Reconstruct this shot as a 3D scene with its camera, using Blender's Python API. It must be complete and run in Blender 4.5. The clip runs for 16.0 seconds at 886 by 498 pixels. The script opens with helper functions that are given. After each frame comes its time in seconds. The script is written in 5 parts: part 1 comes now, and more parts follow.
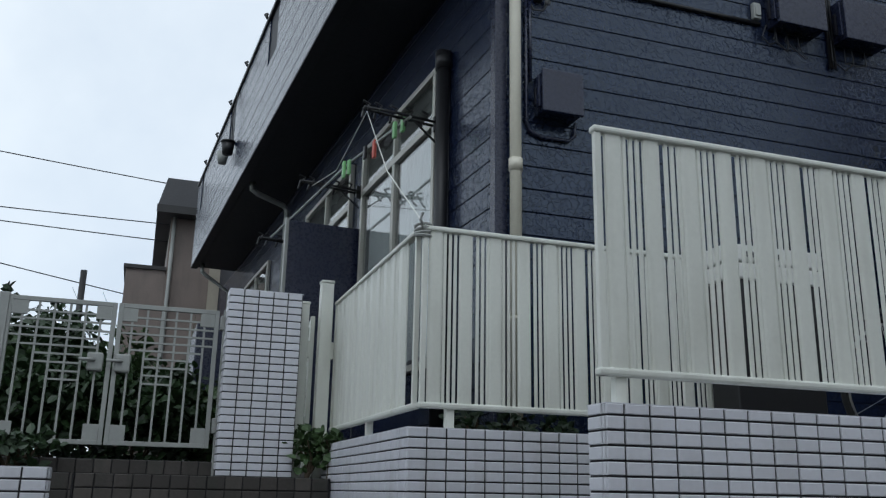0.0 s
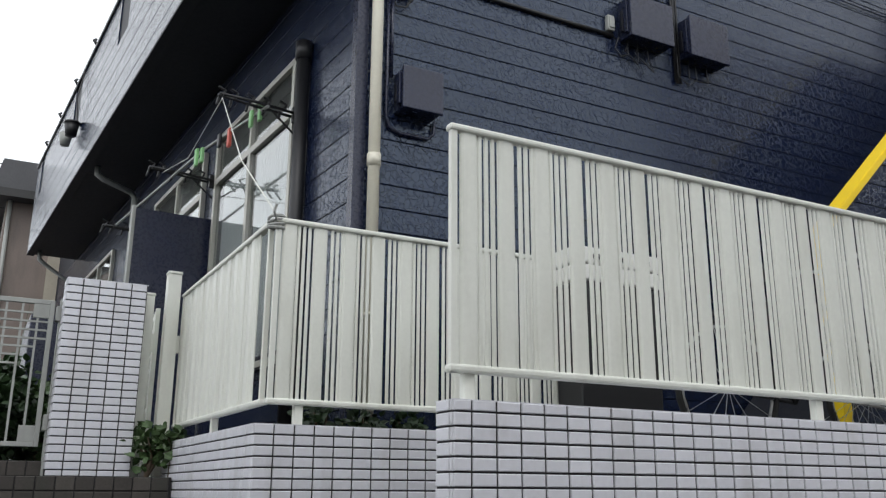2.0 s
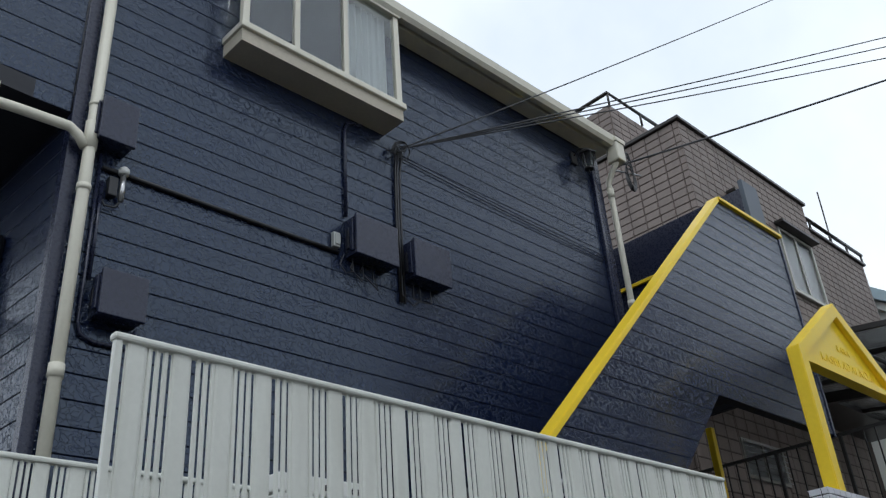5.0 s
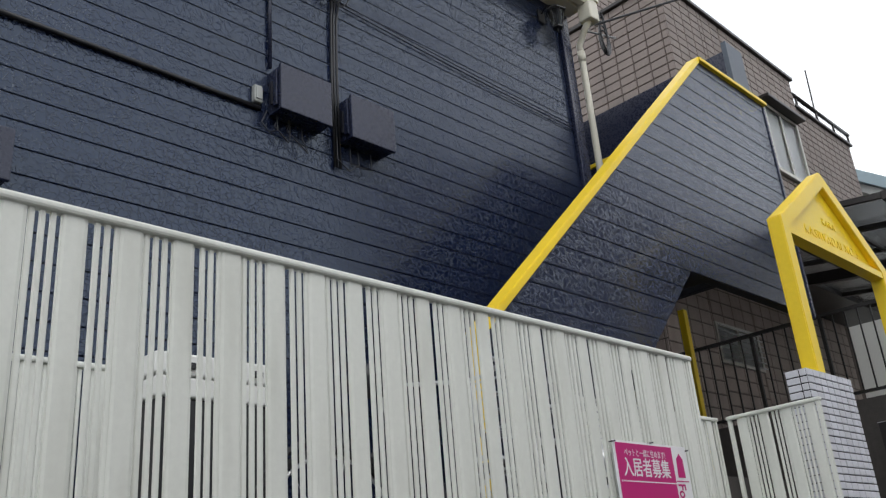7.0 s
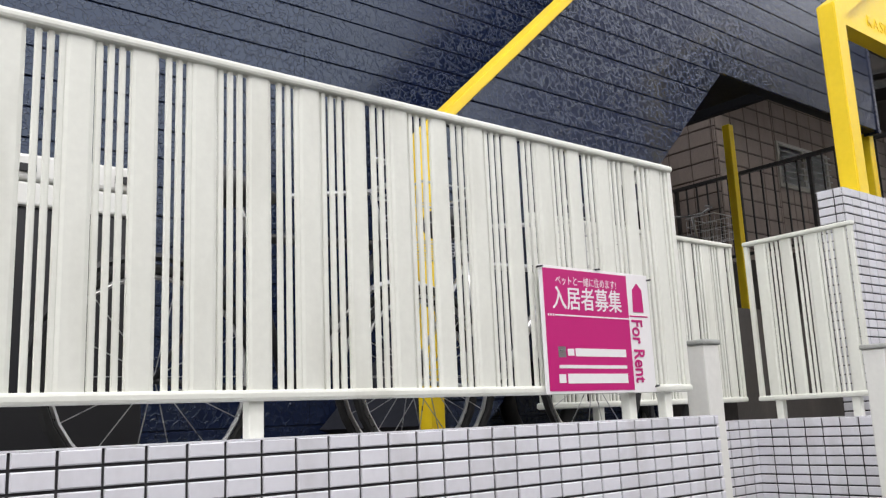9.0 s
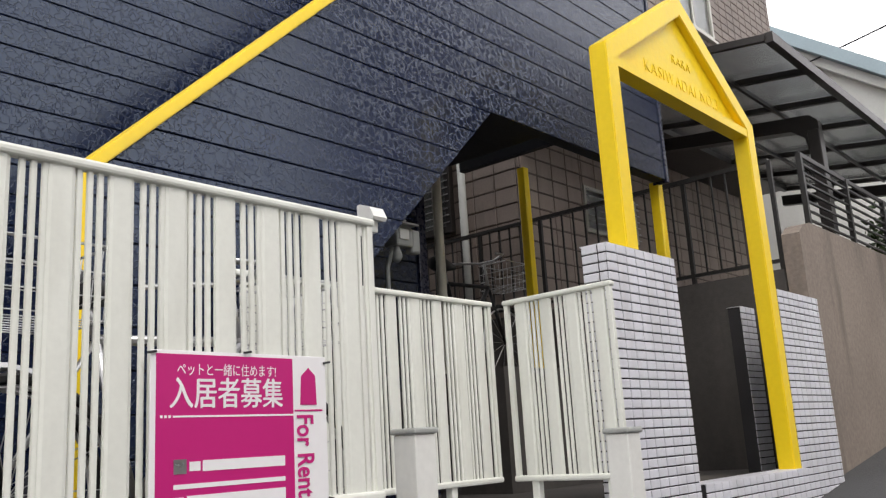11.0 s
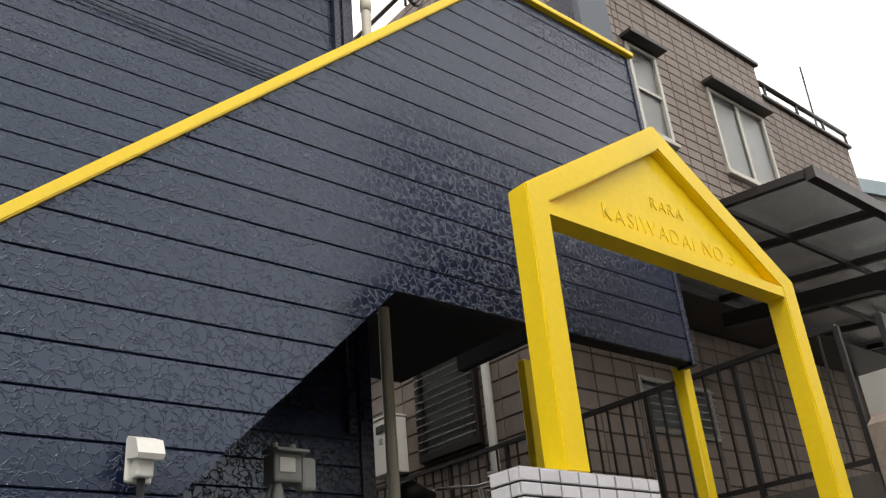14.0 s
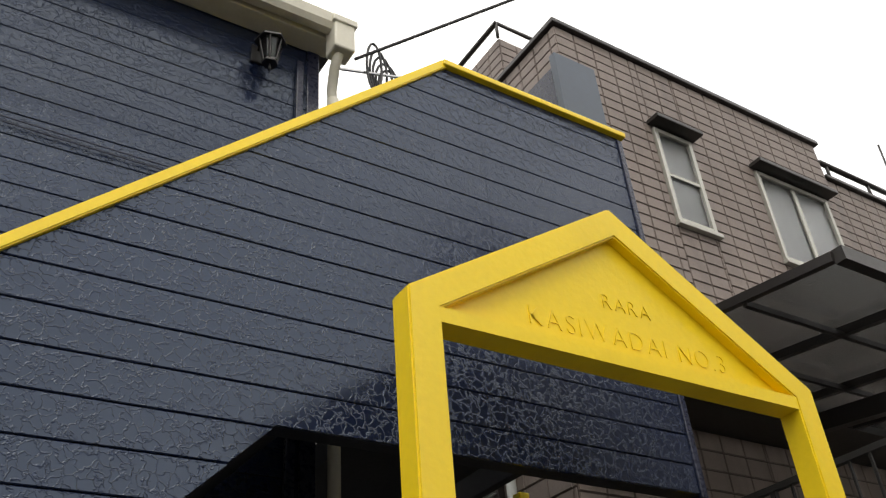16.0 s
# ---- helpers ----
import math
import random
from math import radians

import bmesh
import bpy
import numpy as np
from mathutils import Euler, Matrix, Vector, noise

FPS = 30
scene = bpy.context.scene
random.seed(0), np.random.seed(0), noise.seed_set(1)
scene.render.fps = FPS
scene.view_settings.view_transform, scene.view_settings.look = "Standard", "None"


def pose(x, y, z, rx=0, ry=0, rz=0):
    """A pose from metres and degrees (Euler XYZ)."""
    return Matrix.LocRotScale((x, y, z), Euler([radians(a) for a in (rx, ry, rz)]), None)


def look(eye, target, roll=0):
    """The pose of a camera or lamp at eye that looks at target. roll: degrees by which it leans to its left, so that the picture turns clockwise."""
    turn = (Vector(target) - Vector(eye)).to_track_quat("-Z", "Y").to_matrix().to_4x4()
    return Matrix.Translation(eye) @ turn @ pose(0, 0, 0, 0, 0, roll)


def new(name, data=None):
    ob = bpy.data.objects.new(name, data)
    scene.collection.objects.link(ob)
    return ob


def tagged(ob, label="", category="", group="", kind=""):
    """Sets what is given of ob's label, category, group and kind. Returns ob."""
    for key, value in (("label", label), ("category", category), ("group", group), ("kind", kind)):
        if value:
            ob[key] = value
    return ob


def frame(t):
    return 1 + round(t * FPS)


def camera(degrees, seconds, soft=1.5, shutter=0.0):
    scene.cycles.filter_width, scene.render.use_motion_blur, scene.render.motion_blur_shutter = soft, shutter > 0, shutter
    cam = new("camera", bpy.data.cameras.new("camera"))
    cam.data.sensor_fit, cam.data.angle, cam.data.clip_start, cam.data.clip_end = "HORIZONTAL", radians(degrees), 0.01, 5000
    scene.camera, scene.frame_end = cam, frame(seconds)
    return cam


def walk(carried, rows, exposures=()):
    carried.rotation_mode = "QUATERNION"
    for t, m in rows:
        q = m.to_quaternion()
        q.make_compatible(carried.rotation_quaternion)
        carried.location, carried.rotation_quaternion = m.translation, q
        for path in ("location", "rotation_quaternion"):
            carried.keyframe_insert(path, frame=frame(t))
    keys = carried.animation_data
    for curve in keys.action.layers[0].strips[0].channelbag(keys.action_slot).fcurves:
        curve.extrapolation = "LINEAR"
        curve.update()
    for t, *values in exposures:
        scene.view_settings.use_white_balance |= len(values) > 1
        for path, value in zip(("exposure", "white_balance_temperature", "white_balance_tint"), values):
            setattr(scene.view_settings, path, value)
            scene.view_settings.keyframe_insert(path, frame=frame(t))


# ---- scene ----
cam = camera(53.3, 16.0, soft=1.25)
PATH = [
    (0, (-1.49, -2.711, 1.386), (-0.877, -0.884, 1.921), 1.1),
    (0.5, (-1.483, -2.708, 1.388), (-0.813, -0.898, 1.911), 0.7),
    (1, (-1.469, -2.707, 1.395), (-0.708, -0.936, 1.926), 0.2),
    (1.5, (-1.465, -2.7, 1.391), (-0.627, -0.967, 1.934), 0.2),
    (2, (-1.464, -2.689, 1.387), (-0.556, -0.988, 1.919), 0.3),
    (2.5, (-1.424, -2.679, 1.399), (-0.423, -1.039, 1.957), -0.8),
    (3, (-1.4, -2.679, 1.414), (-0.249, -1.172, 2.051), -2.7),
    (3.5, (-1.371, -2.696, 1.442), (-0.135, -1.347, 2.251), -4.2),
    (3.7, (-1.359, -2.693, 1.453), (-0.129, -1.39, 2.342), -4.6),
    (5.8, (-0.851, -2.458, 1.552), (0.426, -1.254, 2.51), -5.1),
    (6, (-0.772, -2.412, 1.565), (0.533, -1.19, 2.462), -5.1),
    (6.5, (-0.529, -2.297, 1.557), (0.81, -1.045, 2.357), -4.6),
    (7, (-0.322, -2.219, 1.634), (1.022, -0.939, 2.379), -4.9),
    (7.5, (-0.065, -2.151, 1.641), (1.307, -0.851, 2.294), -4.6),
    (8, (0.182, -2.15, 1.685), (1.51, -0.769, 2.26), -3.8),
    (8.2, (0.306, -2.132, 1.684), (1.608, -0.712, 2.219), -3.7),
    (10.3, (1.297, -2.133, 1.847), (2.547, -0.591, 2.091), -1.3),
    (10.5, (1.385, -2.145, 1.87), (2.687, -0.65, 2.13), -1.9),
    (11, (1.69, -2.094, 1.942), (3.176, -0.828, 2.38), -3.5),
    (11.5, (1.977, -2.058, 2.008), (3.509, -0.931, 2.626), -4.3),
    (12, (2.283, -2.008, 2.111), (3.781, -0.901, 2.84), -4.5),
    (12.5, (2.494, -1.953, 2.14), (3.872, -0.772, 2.98), -5.0),
    (13, (2.782, -1.937, 2.216), (4.068, -0.684, 3.097), -6.3),
    (13.5, (3.126, -1.997, 2.248), (4.387, -0.699, 3.099), -6.3),
    (14, (3.447, -1.987, 2.278), (4.645, -0.65, 3.161), -5.4),
    (14.5, (3.729, -1.974, 2.377), (4.81, -0.578, 3.318), -3.5),
    (15, (4.057, -2.041, 2.438), (5.114, -0.615, 3.359), -4.1),
    (15.5, (4.308, -2.052, 2.47), (5.328, -0.659, 3.479), -5.0),
    (16, (4.53, -2.001, 2.549), (5.475, -0.64, 3.669), -5.0),
]
SKY = 1.35
EXPOSURES = [(0, -0.42, 5850, 5), (0.5, -0.38, 5850, 5), (1.0, -0.22, 5900, 5), (1.5, 0.05, 6150, 6), (2.0, 0.33, 6400, 9), (2.5, 0.58, 6450, 10), (3.0, 0.78, 6500, 11), (3.5, 0.88, 6550, 12),
             (5.8, -0.58, 5700, 5), (6.0, -0.48, 5750, 5), (6.5, 0.03, 6150, 7), (7.0, 0.26, 6350, 10), (7.5, 0.66, 6500, 11), (8.0, 0.82, 6600, 12),
             (10.5, 1.05, 6650, 13), (11.0, 0.82, 6750, 13), (11.5, 0.45, 6850, 13), (12.0, 0.2, 6800, 12), (12.5, -0.02, 6700, 11), (13.0, 0.0, 6750, 11), (13.5, 0.28, 7000, 11),
             (14.0, 0.66, 7150, 11), (14.5, 0.74, 7200, 11), (15.0, 0.84, 7250, 11), (15.5, 0.9, 7250, 11), (16.0, 0.46, 7000, 10)]

walk(cam, [(t, look(eye, target, roll)) for t, eye, target, roll in PATH], EXPOSURES)

# ---- world, sun, exposure ----
world = bpy.data.worlds.new("overcast_sky")
scene.world = world
world.use_nodes = True
wn, wl = world.node_tree.nodes, world.node_tree.links
wn.clear()
sky = wn.new("ShaderNodeTexSky")
sky.sky_type, sky.sun_disc = "NISHITA", False
sky.sun_elevation, sky.sun_rotation = radians(52), radians(200)
sky_dim = wn.new("ShaderNodeMixRGB")
sky_dim.blend_type, sky_dim.inputs[0].default_value, sky_dim.inputs[2].default_value = "MULTIPLY", 1.0, (0.10, 0.10, 0.10, 1)
tex_co = wn.new("ShaderNodeTexCoord")
cloud = wn.new("ShaderNodeTexNoise")
cloud.inputs["Scale"].default_value, cloud.inputs["Detail"].default_value, cloud.inputs["Roughness"].default_value = 2.2, 6, 0.55
cloud_ramp = wn.new("ShaderNodeValToRGB")
cloud_ramp.color_ramp.elements[0].position, cloud_ramp.color_ramp.elements[0].color = 0.32, (0.76, 0.795, 0.85, 1)
cloud_ramp.color_ramp.elements[1].position, cloud_ramp.color_ramp.elements[1].color = 0.62, (1.0, 1.0, 1.0, 1)
sky_mix = wn.new("ShaderNodeMixRGB")
sky_mix.inputs[0].default_value = 0.88
backg, wout = wn.new("ShaderNodeBackground"), wn.new("ShaderNodeOutputWorld")
backg.inputs["Strength"].default_value = SKY
wl.new(sky.outputs[0], sky_dim.inputs[1])
wl.new(tex_co.outputs["Generated"], cloud.inputs["Vector"])
wl.new(cloud.outputs["Fac"], cloud_ramp.inputs[0])
wl.new(sky_dim.outputs[0], sky_mix.inputs[1])
wl.new(cloud_ramp.outputs[0], sky_mix.inputs[2])
wl.new(sky_mix.outputs[0], backg.inputs[0])
wl.new(backg.outputs[0], wout.inputs[0])
sun = new("sun", bpy.data.lights.new("sun", "SUN"))
sun.data.energy, sun.data.angle, sun.data.color = 0.5, radians(20), (1.0, 0.97, 0.93)
sun.matrix_world = look((-6, -14, 22), (2, 0, 0))


# ---- materials ----
def material(name, colour, rough=0.6, metal=0.0, vary=0.12, scale=6.0, bump=0.0, bump_scale=60.0, dirt=None, dirt_amount=0.0, random_tone=0.0, spec=0.5):
    """A painted or mineral surface: tone varies at two scales, with stains and fine relief."""
    m = bpy.data.materials.new(name)
    m.use_nodes = True
    n, l = m.node_tree.nodes, m.node_tree.links
    b = n["Principled BSDF"]
    b.inputs["Metallic"].default_value = metal
    b.inputs["Specular IOR Level"].default_value = spec
    geo = n.new("ShaderNodeNewGeometry")
    big = n.new("ShaderNodeTexNoise")
    big.inputs["Scale"].default_value, big.inputs["Detail"].default_value = scale * 0.25, 4
    fine = n.new("ShaderNodeTexNoise")
    fine.inputs["Scale"].default_value, fine.inputs["Detail"].default_value = scale * 6, 5
    l.new(geo.outputs["Position"], big.inputs["Vector"])
    l.new(geo.outputs["Position"], fine.inputs["Vector"])
    add = n.new("ShaderNodeMath")
    add.operation = "ADD"
    l.new(big.outputs["Fac"], add.inputs[0])
    l.new(fine.outputs["Fac"], add.inputs[1])
    src = add.outputs[0]
    if random_tone:
        info = n.new("ShaderNodeObjectInfo")
        k = n.new("ShaderNodeMath")
        k.operation = "MULTIPLY_ADD"
        k.inputs[1].default_value, k.inputs[2].default_value = random_tone, -random_tone / 2
        l.new(info.outputs["Random"], k.inputs[0])
        add2 = n.new("ShaderNodeMath")
        add2.operation = "ADD"
        l.new(src, add2.inputs[0])
        l.new(k.outputs[0], add2.inputs[1])
        src = add2.outputs[0]
    tone = n.new("ShaderNodeMapRange")
    tone.inputs["From Min"].default_value, tone.inputs["From Max"].default_value = 0.6, 1.4
    tone.inputs["To Min"].default_value, tone.inputs["To Max"].default_value = 1 - vary, 1 + vary
    l.new(src, tone.inputs["Value"])
    mul = n.new("ShaderNodeMixRGB")
    mul.blend_type = "MULTIPLY"
    mul.inputs[0].default_value, mul.inputs[1].default_value = 1.0, (*colour, 1)
    l.new(tone.outputs[0], mul.inputs[2])
    out = mul.outputs[0]
    if dirt:
        st = n.new("ShaderNodeTexNoise")
        st.inputs["Scale"].default_value, st.inputs["Detail"].default_value = scale * 0.7, 7
        mp = n.new("ShaderNodeMapping")
        mp.inputs["Scale"].default_value = (1.0, 1.0, 0.22)
        l.new(geo.outputs["Position"], mp.inputs["Vector"])
        l.new(mp.outputs[0], st.inputs["Vector"])
        rp = n.new("ShaderNodeMapRange")
        rp.inputs["From Min"].default_value, rp.inputs["From Max"].default_value = 0.52, 0.74
        rp.inputs["To Max"].default_value = dirt_amount
        l.new(st.outputs["Fac"], rp.inputs["Value"])
        mx = n.new("ShaderNodeMixRGB")
        mx.inputs[2].default_value = (*dirt, 1)
        l.new(rp.outputs[0], mx.inputs[0])
        l.new(out, mx.inputs[1])
        out = mx.outputs[0]
    l.new(out, b.inputs["Base Color"])
    rr = n.new("ShaderNodeMapRange")
    rr.inputs["To Min"].default_value, rr.inputs["To Max"].default_value = max(rough - 0.1, 0.02), min(rough + 0.1, 1)
    l.new(fine.outputs["Fac"], rr.inputs["Value"])
    l.new(rr.outputs[0], b.inputs["Roughness"])
    if bump:
        bn = n.new("ShaderNodeTexNoise")
        bn.inputs["Scale"].default_value, bn.inputs["Detail"].default_value = bump_scale, 4
        l.new(geo.outputs["Position"], bn.inputs["Vector"])
        bp = n.new("ShaderNodeBump")
        bp.inputs["Strength"].default_value, bp.inputs["Distance"].default_value = bump, 0.01
        l.new(bn.outputs["Fac"], bp.inputs["Height"])
        l.new(bp.outputs[0], b.inputs["Normal"])
    return m


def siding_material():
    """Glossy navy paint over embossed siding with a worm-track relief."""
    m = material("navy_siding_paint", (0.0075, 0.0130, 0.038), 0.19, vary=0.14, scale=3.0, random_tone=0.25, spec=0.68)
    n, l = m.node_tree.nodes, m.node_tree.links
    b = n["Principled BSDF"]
    # Blue specular tint paints a bluer sky reflection than the paint itself gives.
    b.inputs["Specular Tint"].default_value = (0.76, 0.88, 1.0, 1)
    geo = n.new("ShaderNodeNewGeometry")
    warp = n.new("ShaderNodeTexNoise")
    warp.inputs["Scale"].default_value, warp.inputs["Detail"].default_value = 26, 3
    l.new(geo.outputs["Position"], warp.inputs["Vector"])
    mixv = n.new("ShaderNodeMixRGB")
    mixv.blend_type, mixv.inputs[0].default_value = "ADD", 0.085
    l.new(geo.outputs["Position"], mixv.inputs[1])
    l.new(warp.outputs["Color"], mixv.inputs[2])
    vor = n.new("ShaderNodeTexVoronoi")
    vor.feature = "DISTANCE_TO_EDGE"
    vor.inputs["Scale"].default_value = 23
    l.new(mixv.outputs[0], vor.inputs["Vector"])
    ridge = n.new("ShaderNodeMapRange")
    ridge.inputs["From Min"].default_value, ridge.inputs["From Max"].default_value = 0.0, 0.085
    ridge.inputs["To Min"].default_value, ridge.inputs["To Max"].default_value = 1, 0
    l.new(vor.outputs["Distance"], ridge.inputs["Value"])
    gate_n = n.new("ShaderNodeTexNoise")
    gate_n.inputs["Scale"].default_value, gate_n.inputs["Detail"].default_value = 26, 2
    l.new(geo.outputs["Position"], gate_n.inputs["Vector"])
    gr = n.new("ShaderNodeMapRange")
    gr.inputs["From Min"].default_value, gr.inputs["From Max"].default_value = 0.31, 0.44
    l.new(gate_n.outputs["Fac"], gr.inputs["Value"])
    ml = n.new("ShaderNodeMath")
    ml.operation = "MULTIPLY"
    l.new(ridge.outputs[0], ml.inputs[0])
    l.new(gr.outputs[0], ml.inputs[1])
    grain = n.new("ShaderNodeTexNoise")
    grain.inputs["Scale"].default_value, grain.inputs["Detail"].default_value = 160, 3
    l.new(geo.outputs["Position"], grain.inputs["Vector"])
    sm = n.new("ShaderNodeMath")
    sm.operation = "MULTIPLY_ADD"
    sm.inputs[1].default_value = 0.06
    l.new(grain.outputs["Fac"], sm.inputs[0])
    l.new(ml.outputs[0], sm.inputs[2])
    bp = n.new("ShaderNodeBump")
    bp.inputs["Strength"].default_value, bp.inputs["Distance"].default_value = 0.52, 0.0032
    l.new(sm.outputs[0], bp.inputs["Height"])
    l.new(bp.outputs[0], b.inputs["Normal"])
    return m


def glass_material(name, tint, rough=0.02):
    m = bpy.data.materials.new(name)
    m.use_nodes = True
    b = m.node_tree.nodes["Principled BSDF"]
    b.inputs["Base Color"].default_value = (*tint, 1)
    b.inputs["Roughness"].default_value = rough
    b.inputs["Transmission Weight"].default_value = 1.0
    b.inputs["IOR"].default_value = 1.45
    return m


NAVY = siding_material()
NAVY_FLAT = material("navy_trim_paint", (0.014, 0.018, 0.042), 0.28, vary=0.15, scale=8, bump=0.1)
# Navy taken near black: shade under the stair and balcony is in the colour.
NAVY_SHADED = material("navy_paint_with_shade", (0.007, 0.008, 0.014), 0.6, vary=0.15, scale=5)
GROOVE = material("groove_shadow_gap_paint", (0.006, 0.007, 0.014), 0.6, vary=0.1)
YELLOW = material("yellow_gloss_paint", (0.90, 0.64, 0.016), 0.33, vary=0.05, scale=5, bump=0.12, bump_scale=35, dirt=(0.50, 0.34, 0.02), dirt_amount=0.22)
TILE = material("white_glazed_tile", (0.64, 0.64, 0.68), 0.32, vary=0.06, scale=9, dirt=(0.34, 0.32, 0.30), dirt_amount=0.35, random_tone=0.7, bump=0.05, bump_scale=30)
GROUT = material("dark_grout", (0.026, 0.025, 0.027), 0.9, vary=0.3, scale=20, bump=0.3, bump_scale=120)
BTILE = material("grey_brown_step_tile", (0.062, 0.054, 0.047), 0.55, vary=0.3, scale=9, random_tone=1.0, dirt=(0.03, 0.035, 0.025), dirt_amount=0.6, bump=0.15)
FENCE = material("off_white_fence_paint", (0.71, 0.72, 0.655), 0.42, vary=0.05, scale=9, dirt=(0.33, 0.32, 0.25), dirt_amount=0.30, random_tone=0.25)
IVORY = material("ivory_pvc", (0.66, 0.63, 0.52), 0.4, vary=0.06, scale=8, dirt=(0.4, 0.37, 0.30), dirt_amount=0.3)
GATE = material("grey_white_gate_paint", (0.34, 0.35, 0.33), 0.5, vary=0.08, scale=10, dirt=(0.2, 0.2, 0.18), dirt_amount=0.4)
ALU = material("champagne_aluminium_frame", (0.45, 0.44, 0.39), 0.35, metal=0.3, vary=0.06)
BLACK = material("black_plastic", (0.012, 0.012, 0.014), 0.45, vary=0.2)
IRON = material("black_painted_iron", (0.018, 0.017, 0.016), 0.4, vary=0.25, bump=0.1)
BRONZE = material("dark_bronze_aluminium", (0.030, 0.026, 0.024), 0.35, metal=0.2, vary=0.15)
BROWN = material("brown_exterior_tile", (0.235, 0.190, 0.165), 0.6, vary=0.16, scale=7, random_tone=0.6, dirt=(0.12, 0.10, 0.09), dirt_amount=0.4, bump=0.25, bump_scale=90)
BROWN_JOINT = material("brown_tile_joint", (0.085, 0.066, 0.056), 0.9, vary=0.2)
CONCRETE = material("pinkish_render_concrete", (0.25, 0.205, 0.17), 0.85, vary=0.3, scale=4, dirt=(0.07, 0.058, 0.046), dirt_amount=0.75, bump=0.3, bump_scale=70)
# Dark base with paler stains; holds the passage wall's shade.
DARKCON = material("dark_concrete_pale_stains", (0.055, 0.050, 0.046), 0.8, vary=0.3, scale=4, dirt=(0.16, 0.14, 0.12), dirt_amount=0.3, bump=0.2)
ASPHALT = material("asphalt", (0.055, 0.055, 0.056), 0.85, vary=0.25, scale=5, bump=0.6, bump_scale=220)
SOIL = material("planter_soil", (0.06, 0.05, 0.035), 0.95, vary=0.4, scale=12, bump=0.8, bump_scale=40)
PINK = material("magenta_print", (0.52, 0.010, 0.17), 0.4, vary=0.03)
WHITE = material("white_print", (0.80, 0.79, 0.79), 0.4, vary=0.03)
WHITE_PAINT = material("white_enamel", (0.72, 0.72, 0.68), 0.4, vary=0.06)
STEEL = material("bare_steel", (0.50, 0.50, 0.50), 0.3, metal=0.9, vary=0.1)
RUBBER = material("tyre_rubber", (0.018, 0.018, 0.018), 0.8, vary=0.2)
LEAF = material("ivy_leaf", (0.045, 0.082, 0.026), 0.45, vary=0.45, scale=18)
LEAF_DARK = material("shrub_leaf", (0.022, 0.046, 0.015), 0.45, vary=0.5, scale=14)
BARK = material("bark", (0.10, 0.075, 0.05), 0.9, vary=0.3, bump=0.6)
ROOF = material("dark_roof_slate", (0.07, 0.07, 0.075), 0.6, vary=0.2)
CREAM = material("cream_render", (0.45, 0.41, 0.33), 0.8, vary=0.1)
PALE_BLUE = material("pale_blue_grey_fascia", (0.33, 0.42, 0.46), 0.5, vary=0.08)
BLUEGREY = material("blue_grey_sheet", (0.075, 0.095, 0.125), 0.45, vary=0.15, scale=5)
CLOTH_GREEN = material("green_plastic_peg", (0.25, 0.52, 0.22), 0.5, vary=0.1)
CLOTH_RED = material("red_plastic_peg", (0.55, 0.10, 0.07), 0.5, vary=0.1)
STREET_FAR = material("unseen_wall_brown", (0.20, 0.18, 0.165), 0.8, vary=0.2, scale=2)
ROOM = material("dim_room_wall", (0.16, 0.16, 0.15), 0.8, vary=0.1)
CURTAIN = material("sheer_white_curtain", (0.62, 0.64, 0.62), 0.8, vary=0.08)
GLASS = glass_material("window_glass", (0.92, 0.95, 0.95))
FROST = glass_material("frosted_glass", (0.80, 0.84, 0.84), 0.35)
POLY = glass_material("smoked_polycarbonate", (0.24, 0.25, 0.25), 0.25)


# ---- builders ----
def part(name, bm, mat, parent=None, label=""):
    bm.normal_update()
    me = bpy.data.meshes.new(name)
    bm.to_mesh(me)
    bm.free()
    me.materials.append(mat)
    ob = new(name, me)
    if parent:
        ob.parent = parent
        base = parent.matrix_basis.inverted()
        if parent.parent:
            base = base @ parent.matrix_parent_inverse.inverted() @ parent.parent.matrix_basis.inverted()
        ob.matrix_parent_inverse = base
    if label:
        ob["label"] = label
    return ob


def thing(name, at, label, category, group="", kind=""):
    ob = new(name)
    ob.empty_display_size = 0.1
    ob.location = at
    return tagged(ob, label, category, group, kind)


def box(x0, x1, y0, y1, z0, z1, bevel=0.0, bm=None):
    bm = bm or bmesh.new()
    r = bmesh.ops.create_cube(bm, size=1.0, matrix=Matrix.Translation(((x0 + x1) / 2, (y0 + y1) / 2, (z0 + z1) / 2)) @ Matrix.Diagonal((x1 - x0, y1 - y0, z1 - z0, 1)))
    if bevel:
        es = list({e for v in r["verts"] for e in v.link_edges})
        bmesh.ops.bevel(bm, geom=es, offset=bevel, segments=2, affect="EDGES", profile=0.5)
    return bm


def prism(poly, p0, p1, axis="y", bm=None):
    """poly: 2D outline; axis y: (x, z) points pushed from y=p0 to p1; axis x: (y, z); axis z: (x, y)."""
    bm = bm or bmesh.new()
    f = {"y": lambda a, b, c: (a, c, b), "x": lambda a, b, c: (c, a, b), "z": lambda a, b, c: (a, b, c)}[axis]
    lo = [bm.verts.new(f(a, b, p0)) for a, b in poly]
    hi = [bm.verts.new(f(a, b, p1)) for a, b in poly]
    faces = [bm.faces.new(lo), bm.faces.new(hi[::-1])]
    k = len(poly)
    for i in range(k):
        faces.append(bm.faces.new((lo[i], hi[i], hi[(i + 1) % k], lo[(i + 1) % k])))
    bmesh.ops.recalc_face_normals(bm, faces=faces)
    return bm


